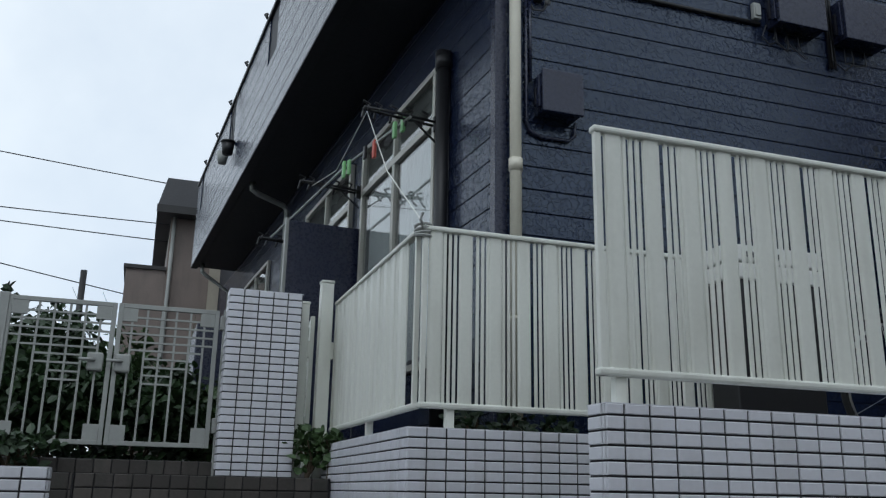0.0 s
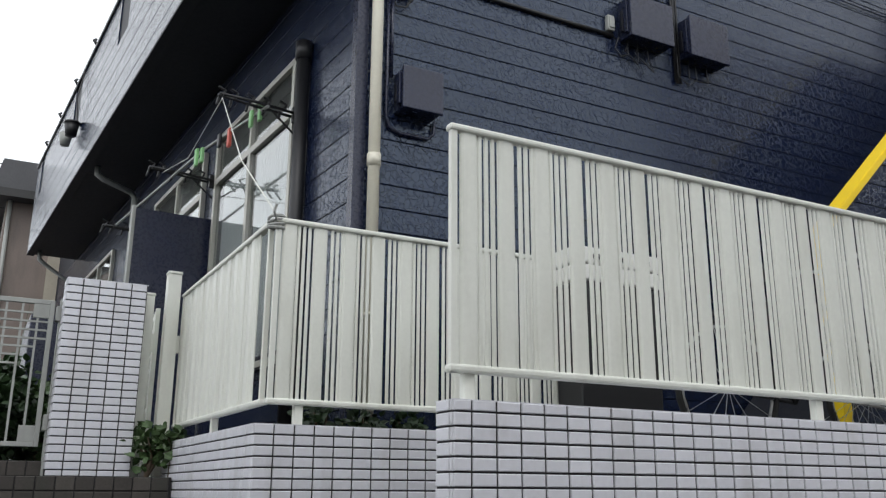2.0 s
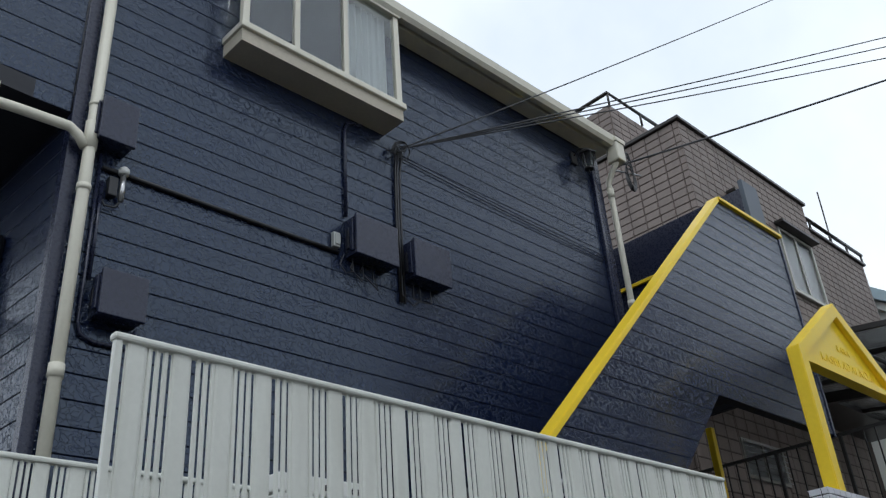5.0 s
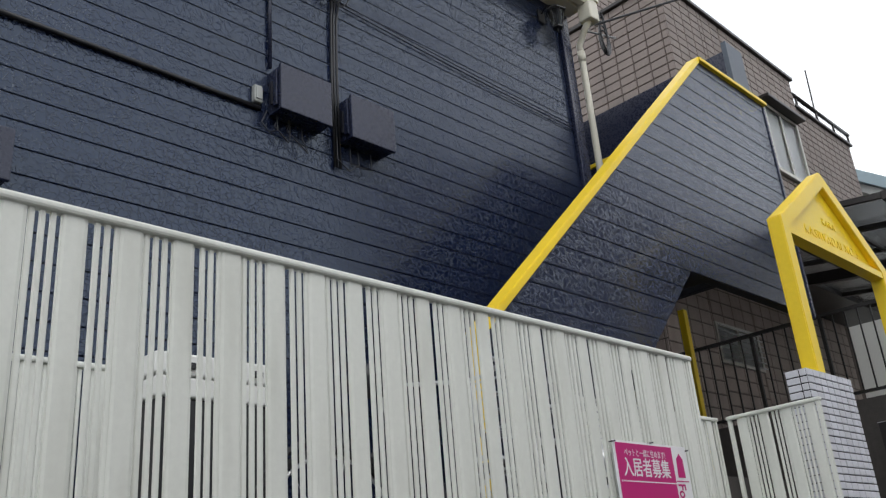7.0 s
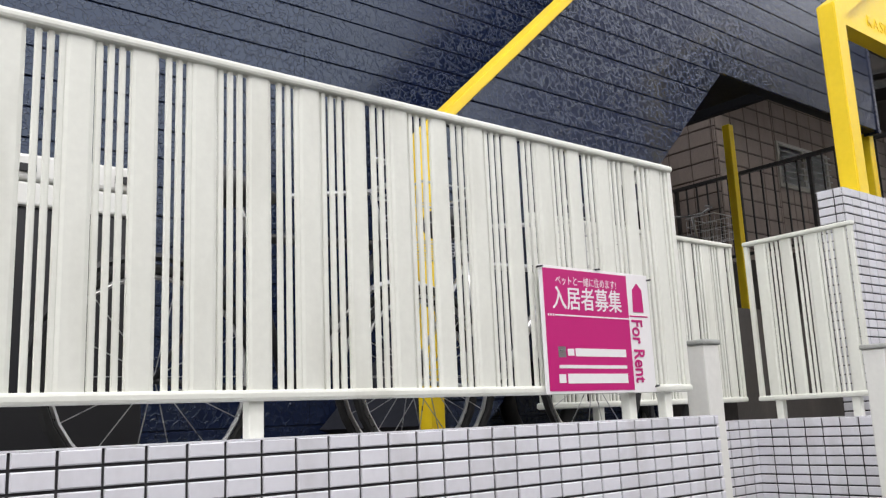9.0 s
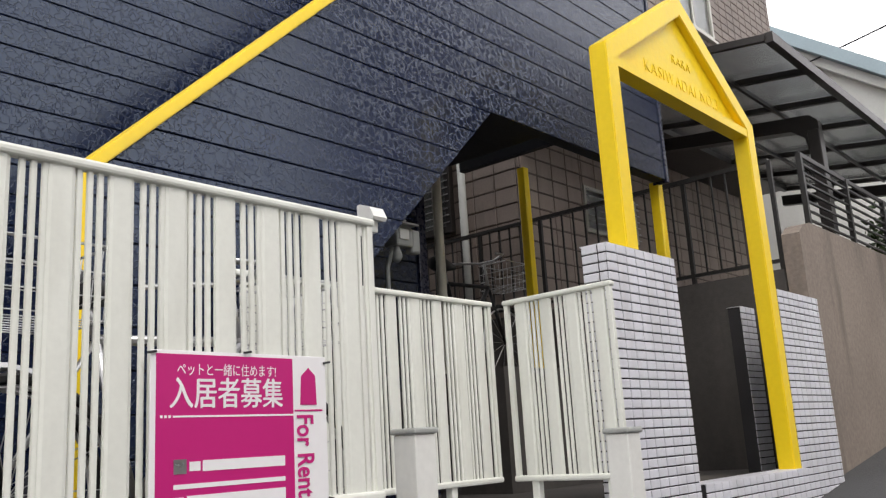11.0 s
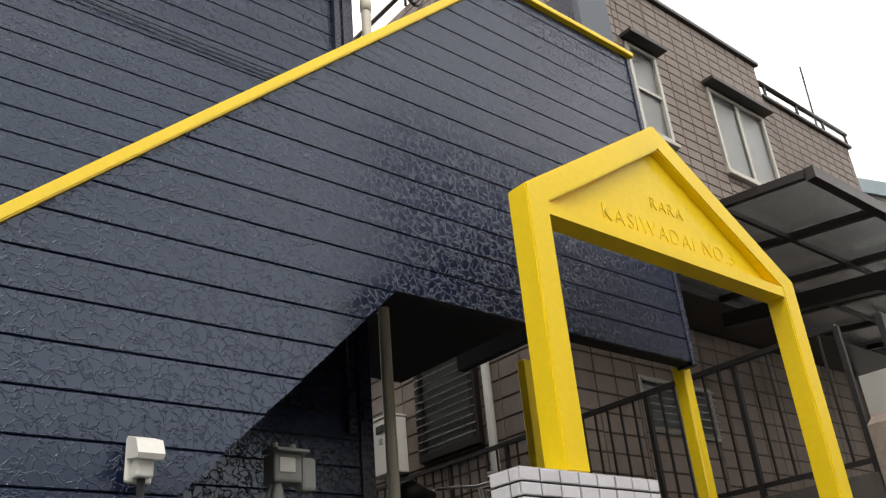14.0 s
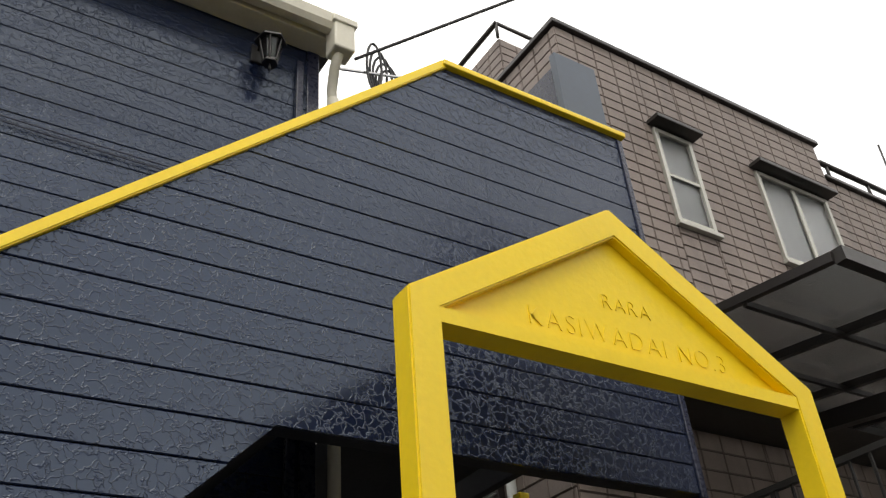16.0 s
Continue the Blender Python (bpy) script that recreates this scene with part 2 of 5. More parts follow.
def tube(points, r, seg=10, bm=None, closed=False):
    """A round bar along points."""
    bm = bm or bmesh.new()
    pts = [Vector(p) for p in points]
    k = len(pts)
    rings = []
    side = None
    for i, p in enumerate(pts):
        if closed:
            d = (pts[(i + 1) % k] - pts[i - 1]).normalized()
        else:
            d = (pts[min(i + 1, k - 1)] - pts[max(i - 1, 0)]).normalized()
        if side is None:
            side = d.orthogonal().normalized()
        side = (side - d * side.dot(d)).normalized()
        up = d.cross(side)
        rr = r[i] if isinstance(r, (list, tuple)) else r
        rings.append([bm.verts.new(p + (side * math.cos(a) + up * math.sin(a)) * rr) for a in (2 * math.pi * j / seg for j in range(seg))])
    fs = []
    for i in range(k if closed else k - 1):
        a, b = rings[i], rings[(i + 1) % k]
        for j in range(seg):
            fs.append(bm.faces.new((a[j], a[(j + 1) % seg], b[(j + 1) % seg], b[j])))
    if not closed:
        fs.append(bm.faces.new(rings[0][::-1]))
        fs.append(bm.faces.new(rings[-1]))
    for f in fs:
        f.smooth = seg > 6
    return bm


def bar(p, q, w, h, bm=None):
    """A square bar from p to q, w wide (level) and h high."""
    bm = bm or bmesh.new()
    p, q = Vector(p), Vector(q)
    d = q - p
    m = Matrix.Translation((p + q) / 2) @ d.to_track_quat("X", "Z").to_matrix().to_4x4() @ Matrix.Diagonal((d.length, w, h, 1))
    bmesh.ops.create_cube(bm, size=1.0, matrix=m)
    return bm


def clip_band(poly, z0, z1):
    """The part of a 2D outline (u, z) between two heights."""
    for sign, lim in ((1, z0), (-1, -z1)):
        out = []
        for i, (u, z) in enumerate(poly):
            a, b = sign * z - lim, sign * poly[i - 1][1] - lim
            if (a >= 0) != (b >= 0):
                t = b / (b - a)
                pu, pz = poly[i - 1]
                out.append((pu + (u - pu) * t, pz + (z - pz) * t))
            if a >= 0:
                out.append((u, z))
        poly = out
        if len(poly) < 3:
            return []
    return poly


PITCH = 0.1585


def clad(parent, outlines, origin, along, outward, z_first, thick=0.016, gap=0.0022, name="siding_board", pitch=PITCH):
    """Horizontal boards over outlines of (u, z): u runs along from origin, each board proud of its backing."""
    origin, along, outward = Vector(origin), Vector(along).normalized(), Vector(outward).normalized()
    for outline in outlines:
        lo, hi = min(z for _, z in outline), max(z for _, z in outline)
        k = math.floor((lo - z_first) / pitch)
        while z_first + k * pitch < hi:
            band = clip_band(outline, z_first + k * pitch + gap, z_first + (k + 1) * pitch - gap)
            k += 1
            if len(band) < 3:
                continue
            area = abs(sum(band[i - 1][0] * b[1] - b[0] * band[i - 1][1] for i, b in enumerate(band))) / 2
            if area < 0.002:
                continue
            bm = bmesh.new()
            cu, cz = sum(p[0] for p in band) / len(band), sum(p[1] for p in band) / len(band)
            zs0, zs1 = min(p[1] for p in band), max(p[1] for p in band)
            back = [bm.verts.new(origin + along * u + Vector((0, 0, z))) for u, z in band]
            mid = [bm.verts.new(origin + along * u + Vector((0, 0, z)) + outward * (thick - 0.004)) for u, z in band]
            front = [bm.verts.new(origin + along * u + Vector((0, 0, min(max(z, zs0 + 0.0035), zs1 - 0.0035))) + outward * thick) for u, z in band]
            c = len(band)
            fs = [bm.faces.new(front)]
            for a, b in ((back, mid), (mid, front)):
                for i in range(c):
                    fs.append(bm.faces.new((a[i], a[(i + 1) % c], b[(i + 1) % c], b[i])))
            bmesh.ops.recalc_face_normals(bm, faces=fs)
            fs[0].normal_update()
            if fs[0].normal.dot(outward) < 0:
                bmesh.ops.reverse_faces(bm, faces=fs)
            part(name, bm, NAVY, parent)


TILE_MESH = {}


def tile_mesh(w, h, d, mat):
    key = (round(w, 4), round(h, 4), round(d, 4), mat.name)
    if key not in TILE_MESH:
        bm = bmesh.new()
        b = 0.003
        lo = [bm.verts.new(p) for p in ((-w / 2, 0, -h / 2), (w / 2, 0, -h / 2), (w / 2, 0, h / 2), (-w / 2, 0, h / 2))]
        md = [bm.verts.new((v.co.x, -d + b, v.co.z)) for v in lo]
        hi = [bm.verts.new((v.co.x * (1 - 2 * b / w), -d, v.co.z * (1 - 2 * b / h))) for v in lo]
        bm.faces.new(hi)
        for p, q in ((lo, md), (md, hi)):
            for i in range(4):
                bm.faces.new((p[i], p[(i + 1) % 4], q[(i + 1) % 4], q[i]))
        bm.normal_update()
        me = bpy.data.meshes.new("tile")
        bm.to_mesh(me)
        bm.free()
        me.materials.append(mat)
        TILE_MESH[key] = me
    return TILE_MESH[key]


def tile_face(parent, corner, yaw, width, z0, z1, first=0.0, tw=0.0995, th=0.05, joint=0.0075, depth=0.008, mat=None, limit=300, jitter=0.0008, top_row=None):
    """Tiles on an upright face: corner is its left end seen from outside, yaw turns the outward side from -y, rows start at the top z1."""
    mat = mat or TILE
    rng = random.Random(int(abs(corner[0] * 331 + corner[1] * 577 + z1 * 97 + yaw) * 10))
    turn = Matrix.Rotation(radians(yaw), 4, "Z")
    cols, u = [], 0.0
    if first:
        cols.append((0.0, first))
        u = first
    while u < width - 0.012:
        cols.append((u, min(tw, width - u)))
        u += tw
    rows, z = [], z1
    if top_row:
        rows.append((z, top_row))
        z -= top_row
    while z > z0 + 0.012:
        rows.append((z, min(th, z - z0)))
        z -= th
    made = 0
    rest = bmesh.new()
    for zt, h in rows:
        for u, w in cols:
            at = Matrix.Translation(corner[:2] + (0,)) @ turn @ Matrix.Translation((u + w / 2, rng.uniform(-jitter, jitter), zt - h / 2)) @ Matrix.Rotation(rng.uniform(-0.006, 0.006), 4, "Z")
            me = tile_mesh(w - joint, h - joint, depth, mat)
            if made < limit:
                ob = new("tile", me)
                ob.parent = parent
                ob.matrix_parent_inverse = parent.matrix_basis.inverted()
                ob.matrix_basis = at
                made += 1
            else:
                k = len(rest.verts)
                rest.from_mesh(me)
                rest.verts.ensure_lookup_table()
                bmesh.ops.transform(rest, matrix=at, verts=rest.verts[k:])
    if len(rest.verts):
        tagged(part("tile_field", rest, mat, parent), kind="stuff")
    else:
        rest.free()


def writing(text, size, at, mat, parent, name, turn=(90, 0, 0), depth=0.001, width=None, label="", align="CENTER", weight=0.0):
    cu = bpy.data.curves.new(name, "FONT")
    cu.body, cu.size, cu.extrude, cu.align_x, cu.align_y = text, size, depth, align, "CENTER"
    cu.offset = weight
    tmp = new(name, cu)
    bpy.context.view_layer.update()
    me = bpy.data.meshes.new_from_object(tmp.evaluated_get(bpy.context.evaluated_depsgraph_get()))
    bpy.data.objects.remove(tmp)
    if width and len(me.vertices):
        xs = [v.co.x for v in me.vertices]
        k = width / max(max(xs) - min(xs), 1e-4)
        for v in me.vertices:
            v.co.x *= k
    me.transform(pose(*at, *turn))
    me.materials.clear()
    me.materials.append(mat)
    ob = new(name, me)
    ob.parent = parent
    base = parent.matrix_basis.inverted()
    if parent.parent:
        base = base @ parent.matrix_parent_inverse.inverted() @ parent.parent.matrix_basis.inverted()
    ob.matrix_parent_inverse = base
    if label:
        ob["label"] = label
    return ob


# ---- ground ----
def street_z(x):
    return 0.35 + 0.133 * max(-14.0, min(x, 12.0))


bm = bmesh.new()
cols_x = [-400, -60, -14, -8, -4, 0, 4, 8, 12, 60, 400]
rows_y = [-400, -60, -12, -6, 0.0, 1.0, 20, 60, 400]
grid = [[bm.verts.new((x, y, street_z(x) - (0.05 if y > 0.5 else 0))) for x in cols_x] for y in rows_y]
for j in range(len(rows_y) - 1):
    for i in range(len(cols_x) - 1):
        bm.faces.new((grid[j][i], grid[j][i + 1], grid[j + 1][i + 1], grid[j + 1][i]))
tagged(part("ground", bm, ASPHALT), "dark wet asphalt street sloping uphill", "ground", kind="structure")

# unseen plain walls close the street behind; they cut sky light and darken reflections
tagged(part("street_light_blocker", box(-30, 30, -9.0, -8.6, -4.0, 5.2), STREET_FAR), "unseen plain wall across the street, added to cut sky light", "wall", kind="structure")
tagged(part("street_light_blocker_high", box(12.6, 32, -8.58, -8.2, -4.0, 13.2), STREET_FAR), "unseen taller wall across the street, added to darken reflections", "wall", kind="structure")

# raised yard behind the walls
yard = part("yard", prism([(-0.14, 1.52), (1.77, 1.52), (1.77, 0.08), (3.6, 0.08), (3.75, 0.83), (5.3, 0.83), (5.3, 16), (-0.9, 16), (-0.16, 3.4)], 0.2, 1.55, "z"), DARKCON)
tagged(yard, "dark concrete yard raised behind the tiled walls", "ground", kind="structure")

# ---- apartment house ----
SIDE = Vector((-0.058, 1.0, 0)).normalized()
CX, CY = 0.50, 2.15          # street corner of the house
house = thing("apartment_house", (3.5, 6, 1.6), "two-storey apartment house in glossy navy siding", "house")
ZT = 7.38
far = Vector((CX, CY, 0)) + SIDE * 13.0
part("wall", prism([(CX + 0.02, CY + 0.02), (6.42, CY + 0.02), (6.42, 15.2), (far.x + 0.02, far.y)], 1.5, ZT, "z"), GROOVE, house, "dark backing wall")
front = part("front_wall", box(CX, 6.44, CY, CY + 0.02, 1.5, ZT), GROOVE, house, "navy street wall of horizontal embossed siding")
clad(front, [[(0.03, 1.6), (2.80, 1.6), (2.80, ZT), (0.03, ZT)], [(2.803, 1.6), (5.88, 1.6), (5.88, ZT), (2.803, ZT)]], (CX, CY, 0), (1, 0, 0), (0, -1, 0), 4.49, pitch=0.1535)


def side_at(u, out=0.0, z=0.0):
    """A place on the balcony side: u metres back from the street corner, out metres off the wall."""
    n = Vector((-SIDE.y, SIDE.x, 0))
    return Vector((CX, CY, z)) + SIDE * u + n * out


# side wall in stretches round the two window openings
WIN = [(0.98, 2.86), (3.25, 5.15), (7.4, 9.3)]
W_LO, W_HI = 2.25, 4.53
BZ_SOF = 5.14
side_wall = part("side_wall", bmesh.new(), GROOVE, house, "navy side wall under the balcony")
outl, u0 = [], 0.0
for a, b in WIN:
    outl.append([(u0, 1.6), (a, 1.6), (a, BZ_SOF), (u0, BZ_SOF)])
    outl.append([(a, W_HI), (b, W_HI), (b, BZ_SOF), (a, BZ_SOF)])
    outl.append([(a, 1.6), (b, 1.6), (b, W_LO), (a, W_LO)])
    u0 = b
outl.append([(u0, 1.6), (12.5, 1.6), (12.5, BZ_SOF), (u0, BZ_SOF)])
clad(side_wall, outl, (CX, CY, 0), SIDE, (-SIDE.y, SIDE.x, 0), 3.621, pitch=0.161)


def frame_of(m3, pts):
    return [m3 @ Vector(p) for p in pts]


def local_box(mat4, *dims, bevel=0.0):
    bm = box(*dims, bevel=bevel)
    bmesh.ops.transform(bm, matrix=mat4, verts=bm.verts)
    return bm


# local frame of the side: x back along the wall, y out of it to the open side, z up
SM = Matrix(((SIDE.x, -SIDE.y, 0, CX), (SIDE.y, SIDE.x, 0, CY), (0, 0, 1, 0), (0, 0, 0, 1)))

for a, b in WIN:
    w = part("sliding_window", local_box(SM, a, b, -0.02, 0.004, W_LO, W_HI), ROOM, house, "tall sliding balcony window with a transom")
    c = (a + b) / 2
    for x0, x1, z0, z1 in ((a, a + 0.05, W_LO, W_HI), (b - 0.05, b, W_LO, W_HI), (a + 0.05, b - 0.05, W_HI - 0.05, W_HI), (a + 0.05, b - 0.05, W_LO, W_LO + 0.05), (a + 0.05, b - 0.05, 4.06, 4.12), (c - 0.03, c + 0.03, W_LO + 0.05, 4.06), (c - 0.02, c + 0.02, 4.12, W_HI - 0.05)):
        part("window_frame", local_box(SM, x0, x1, 0.02, 0.065, z0, z1, bevel=0.004), ALU, w)
    for x0, x1, z0, z1 in ((a + 0.05, c - 0.03, W_LO + 0.05, 4.06), (c + 0.03, b - 0.05, W_LO + 0.05, 4.06), (a + 0.05, c - 0.02, 4.12, W_HI - 0.05), (c + 0.02, b - 0.05, 4.12, W_HI - 0.05)):
        part("pane", local_box(SM, x0, x1, 0.03, 0.036, z0, z1), GLASS, w)
    for k, (x0, x1) in enumerate(((a + 0.08, c - 0.1), (c + 0.12, b - 0.2))):
        bmc = bmesh.new()
        vs = []
        for i in range(25):
            x = x0 + (x1 - x0) * i / 24
            vs.append((bmc.verts.new(SM @ Vector((x, 0.012 + 0.006 * math.sin(i * 1.9), W_LO + 0.1))), bmc.verts.new(SM @ Vector((x, 0.012 + 0.006 * math.sin(i * 1.9 + 0.4), 4.03)))))
        for p, q in zip(vs, vs[1:]):
            bmc.faces.new((p[0], q[0], q[1], p[1]))
        part("curtain", bmc, CURTAIN, w)

# corner trims and black downpipe on the side
part("corner_trim", local_box(SM, -0.02, 0.05, 0.016, 0.035, 1.6, BZ_SOF, bevel=0.004), NAVY_FLAT, house)
part("corner_trim", box(CX - 0.035, CX + 0.045, CY - 0.03, CY - 0.005, 1.6, ZT, bevel=0.005), NAVY_FLAT, house)
part("corner_trim", box(6.36, 6.45, CY - 0.035, CY - 0.005, 1.6, ZT, bevel=0.006), NAVY_FLAT, house)
part("black_downpipe", tube([side_at(0.80, 0.07, 1.7), side_at(0.80, 0.07, 4.45)], 0.05, 12), BLACK, house, "black plastic downpipe")
part("downpipe_collar", tube([side_at(0.80, 0.07, 4.42), side_at(0.80, 0.07, 4.56)], 0.062, 12), BLACK, house)

# balcony along the side
BAL_OUT = 0.76
BZ0, BZ1 = 5.15, 6.62
BAL_END = 10.85
balc = part("balcony", local_box(SM, 0.02, BAL_END, 0.0, BAL_OUT - 0.02, BZ0, BZ0 + 0.14), NAVY_SHADED, house, "long upper balcony with a dark soffit")
fascia = part("balcony_fascia", local_box(SM, 0.0, BAL_END, BAL_OUT - 0.09, BAL_OUT - 0.01, BZ0 + 0.14, BZ1), GROOVE, house)
slots = [(3.95, 4.45), (6.75, 7.25), (10.0, 10.3)]
fo = []
u0 = 0.0
for a, b in slots:
    fo.append([(u0, BZ0), (a, BZ0), (a, BZ1), (u0, BZ1)])
    fo.append([(a, BZ0), (b, BZ0), (b, BZ0 + 0.86), (a, BZ0 + 0.86)])
    u0 = b
fo.append([(u0, BZ0), (BAL_END, BZ0), (BAL_END, BZ1), (u0, BZ1)])
clad(fascia, fo, side_at(0, BAL_OUT - 0.01), SIDE, (-SIDE.y, SIDE.x, 0), BZ0 + 0.15, pitch=0.205)
near = part("balcony_end", box(CX - BAL_OUT, CX - 0.04, CY + 0.02, CY + 0.08, BZ0, BZ1), GROOVE, house)
clad(near, [[(0.0, BZ0), (BAL_OUT - 0.04, BZ0), (BAL_OUT - 0.04, BZ1), (0.0, BZ1)]], (CX - BAL_OUT, CY + 0.02, 0), (1, 0, 0), (0, -1, 0), BZ0 + 0.15, pitch=0.205)
part("balcony_rail", local_box(SM, -0.03, BAL_END, BAL_OUT - 0.12, BAL_OUT + 0.03, BZ1, BZ1 + 0.05, bevel=0.01), BLACK, house)
part("soffit_edge", local_box(SM, 0.0, BAL_END, BAL_OUT - 0.10, BAL_OUT + 0.012, BZ0 - 0.03, BZ0 - 0.002, bevel=0.004), NAVY_SHADED, house)
for u in (2.0, 3.3, 4.6, 5.9, 7.2, 8.5, 9.8):
    part("railing_bracket", tube([side_at(u, BAL_OUT + 0.0, BZ1 + 0.05), side_at(u, BAL_OUT + 0.05, BZ1 + 0.12), side_at(u + 0.05, BAL_OUT + 0.02, BZ1 + 0.16)], 0.018, 8), BLACK, house)

# roof, eaves and gutter
part("roof", prism([(CX - 0.1, CY - 0.22), (6.6, CY - 0.22), (6.6, 15.4), (far.x - 0.1, 15.4)], ZT + 0.16, ZT + 0.24, "z"), ROOF, house)
part("eaves_board", box(CX - 0.1, 6.50, CY - 0.20, CY - 0.02, ZT - 0.02, ZT + 0.16, bevel=0.01), IVORY, house, "cream eaves board")
gp = [(CY - 0.34, ZT + 0.10), (CY - 0.33, ZT + 0.02), (CY - 0.30, ZT - 0.02), (CY - 0.24, ZT - 0.02), (CY - 0.205, ZT + 0.02), (CY - 0.205, ZT + 0.12), (CY - 0.225, ZT + 0.12), (CY - 0.235, ZT + 0.03), (CY - 0.30, ZT + 0.03), (CY - 0.325, ZT + 0.11)]
part("gutter", prism(gp, CX - 0.1, 6.48, "x"), IVORY, house, "cream half-round gutter")


def pipe_line(pts, r, joints=()):
    bm = tube(pts, r, 12)
    for p, q in joints:
        tube([p, q], r * 1.18, 12, bm=bm)
    return bm


YP = CY - 0.09
down = thing("downpipe", (0.58, YP, 1.7), "ivory plastic downpipe strapped to the house corner", "downpipe")
part("pipe", pipe_line([(0.58, YP, 1.62), (0.58, YP, 7.5)], 0.038, [((0.58, YP, 3.34), (0.58, YP, 3.42)), ((0.58, YP, 4.55), (0.58, YP, 4.59)), ((0.58, YP, 4.86), (0.58, YP, 5.06))]), IVORY, down)
for z in (2.4, 4.57, 5.2, 6.6):
    part("strap", tube([(0.58, YP, z - 0.012), (0.58, YP, z + 0.012)], 0.044, 12), IVORY, down)
    part("strap_pin", tube([(0.58, YP, z), (0.60, CY, z)], 0.006, 6), IVORY, down)
el = part("branch_pipe", tube([(0.55, YP, 4.86), (0.50, YP, 4.93), (0.44, YP, 4.97), (0.10, YP + 0.06, 5.0), (0.0, YP + 0.10, 5.02), (-0.04, YP + 0.12, 5.06), (-0.05, YP + 0.13, 5.15)], 0.033, 12), IVORY, down)
part("drain_hopper", prism([(-0.12, YP + 0.06), (0.02, YP + 0.06), (0.02, YP + 0.2), (-0.12, YP + 0.2)], 5.09, 5.149, "z"), IVORY, down)
down_r = thing("downpipe", (6.55, YP, 3.9), "ivory plastic downpipe with a square rain hopper", "downpipe")
part("pipe", pipe_line([(6.53, YP, 1.62), (6.53, YP, 6.85), (6.52, YP, 6.98), (6.49, CY - 0.2, 7.10), (6.49, CY - 0.27, 7.18)], 0.036, [((6.53, YP, 5.4), (6.53, YP, 5.47)), ((6.53, YP, 6.78), (6.53, YP, 6.9))]), IVORY, down_r)
part("rain_hopper", box(6.42, 6.58, CY - 0.35, CY - 0.19, 7.16, 7.42, bevel=0.015), IVORY, down_r)
part("hopper_rim", box(6.405, 6.595, CY - 0.365, CY - 0.175, 7.40, 7.46, bevel=0.008), IVORY, down_r)
conduit = thing("cable_duct", (6.3, CY, 4.0), "navy painted vertical cable duct beside the downpipe", "cable duct")
part("duct", box(6.27, 6.32, CY - 0.06, CY - 0.018, 3.6, 7.2, bevel=0.006), NAVY_FLAT, conduit)

# bay window
BX0, BX1, BY, BB, BT = 1.50, 3.12, 1.87, 6.16, 7.34
bay = thing("bay_window", (2.3, 2.0, 6.2), "projecting white aluminium bay window with sliding panes", "window")
part("base", prism([(BX0, BB), (BX1, BB), (BX1, BB + 0.12), (BX0, BB + 0.12)], BY, CY - 0.016, "y"), CREAM, bay, "cream underside box")
part("sill", box(BX0 - 0.02, BX1 + 0.02, BY - 0.03, CY - 0.017, BB + 0.12, BB + 0.18, bevel=0.008), IVORY, bay)
for x0, x1 in ((BX0, BX0 + 0.06), (1.98, 2.03), (2.48, 2.53), (BX1 - 0.06, BX1)):
    part("mullion", box(x0, x1, BY, BY + 0.05, BB + 0.18, BT, bevel=0.004), IVORY, bay)
part("head", box(BX0 - 0.02, BX1 + 0.02, BY - 0.02, CY - 0.017, BT, BT + 0.08, bevel=0.008), IVORY, bay)
for x in (BX0 + 0.02, BX1 - 0.02):
    part("side_pane", box(x - 0.004, x + 0.004, BY + 0.05, CY - 0.017, BB + 0.18, BT), GLASS, bay)
for x0, x1 in ((BX0 + 0.06, 1.98), (2.03, 2.48), (2.53, BX1 - 0.06)):
    part("pane", box(x0, x1, BY + 0.02, BY + 0.026, BB + 0.18, BT), GLASS, bay)
bmc = bmesh.new()
vs = []
for i in range(40):
    x = 2.5 + 0.55 * i / 39
    y = BY + 0.12 + 0.018 * math.sin(i * 1.3)
    vs.append((bmc.verts.new((x, y, BB + 0.2)), bmc.verts.new((x, y, BT))))
for p, q in zip(vs, vs[1:]):
    bmc.faces.new((p[0], q[0], q[1], p[1]))
part("curtain", bmc, CURTAIN, bay, "sheer pleated curtain")
part("screen", box(BX0 + 0.1, 2.5, BY + 0.05, BY + 0.055, BB + 0.2, BT), GROOVE, bay, "dark insect screen")


# meter boxes
def meter_box(x0, z0, w, h, label):
    y1, y0 = CY - 0.017, CY - 0.18
    t = thing("meter_box", (x0, y1, z0), label, "meter box", "meter boxes on the street wall")
    part("casing", box(x0, x0 + w, y0 + 0.03, y1, z0, z0 + h, bevel=0.008), NAVY_FLAT, t)
    part("lid", box(x0 - 0.008, x0 + w + 0.008, y0, y0 + 0.028, z0 - 0.008, z0 + h + 0.008, bevel=0.007), NAVY_FLAT, t)
    part("hinge", box(x0 - 0.022, x0 - 0.002, y0 + 0.035, y0 + 0.075, z0 + 0.03, z0 + h - 0.03, bevel=0.004), NAVY_FLAT, t)
    part("hinge", box(x0 - 0.020, x0 - 0.002, y0 + 0.09, y0 + 0.12, z0 + 0.06, z0 + h - 0.1, bevel=0.004), GROOVE, t)
    return t


meter_box(0.74, 3.75, 0.275, 0.28, "navy painted plastic meter box near the downpipe")
meter_box(0.60, 4.93, 0.23, 0.31, "small navy painted meter box high on the wall")
meter_box(2.655, 4.77, 0.415, 0.34, "navy painted meter box with loose cables below")
meter_box(3.262, 4.755, 0.40, 0.34, "navy painted meter box hung beside its twin")

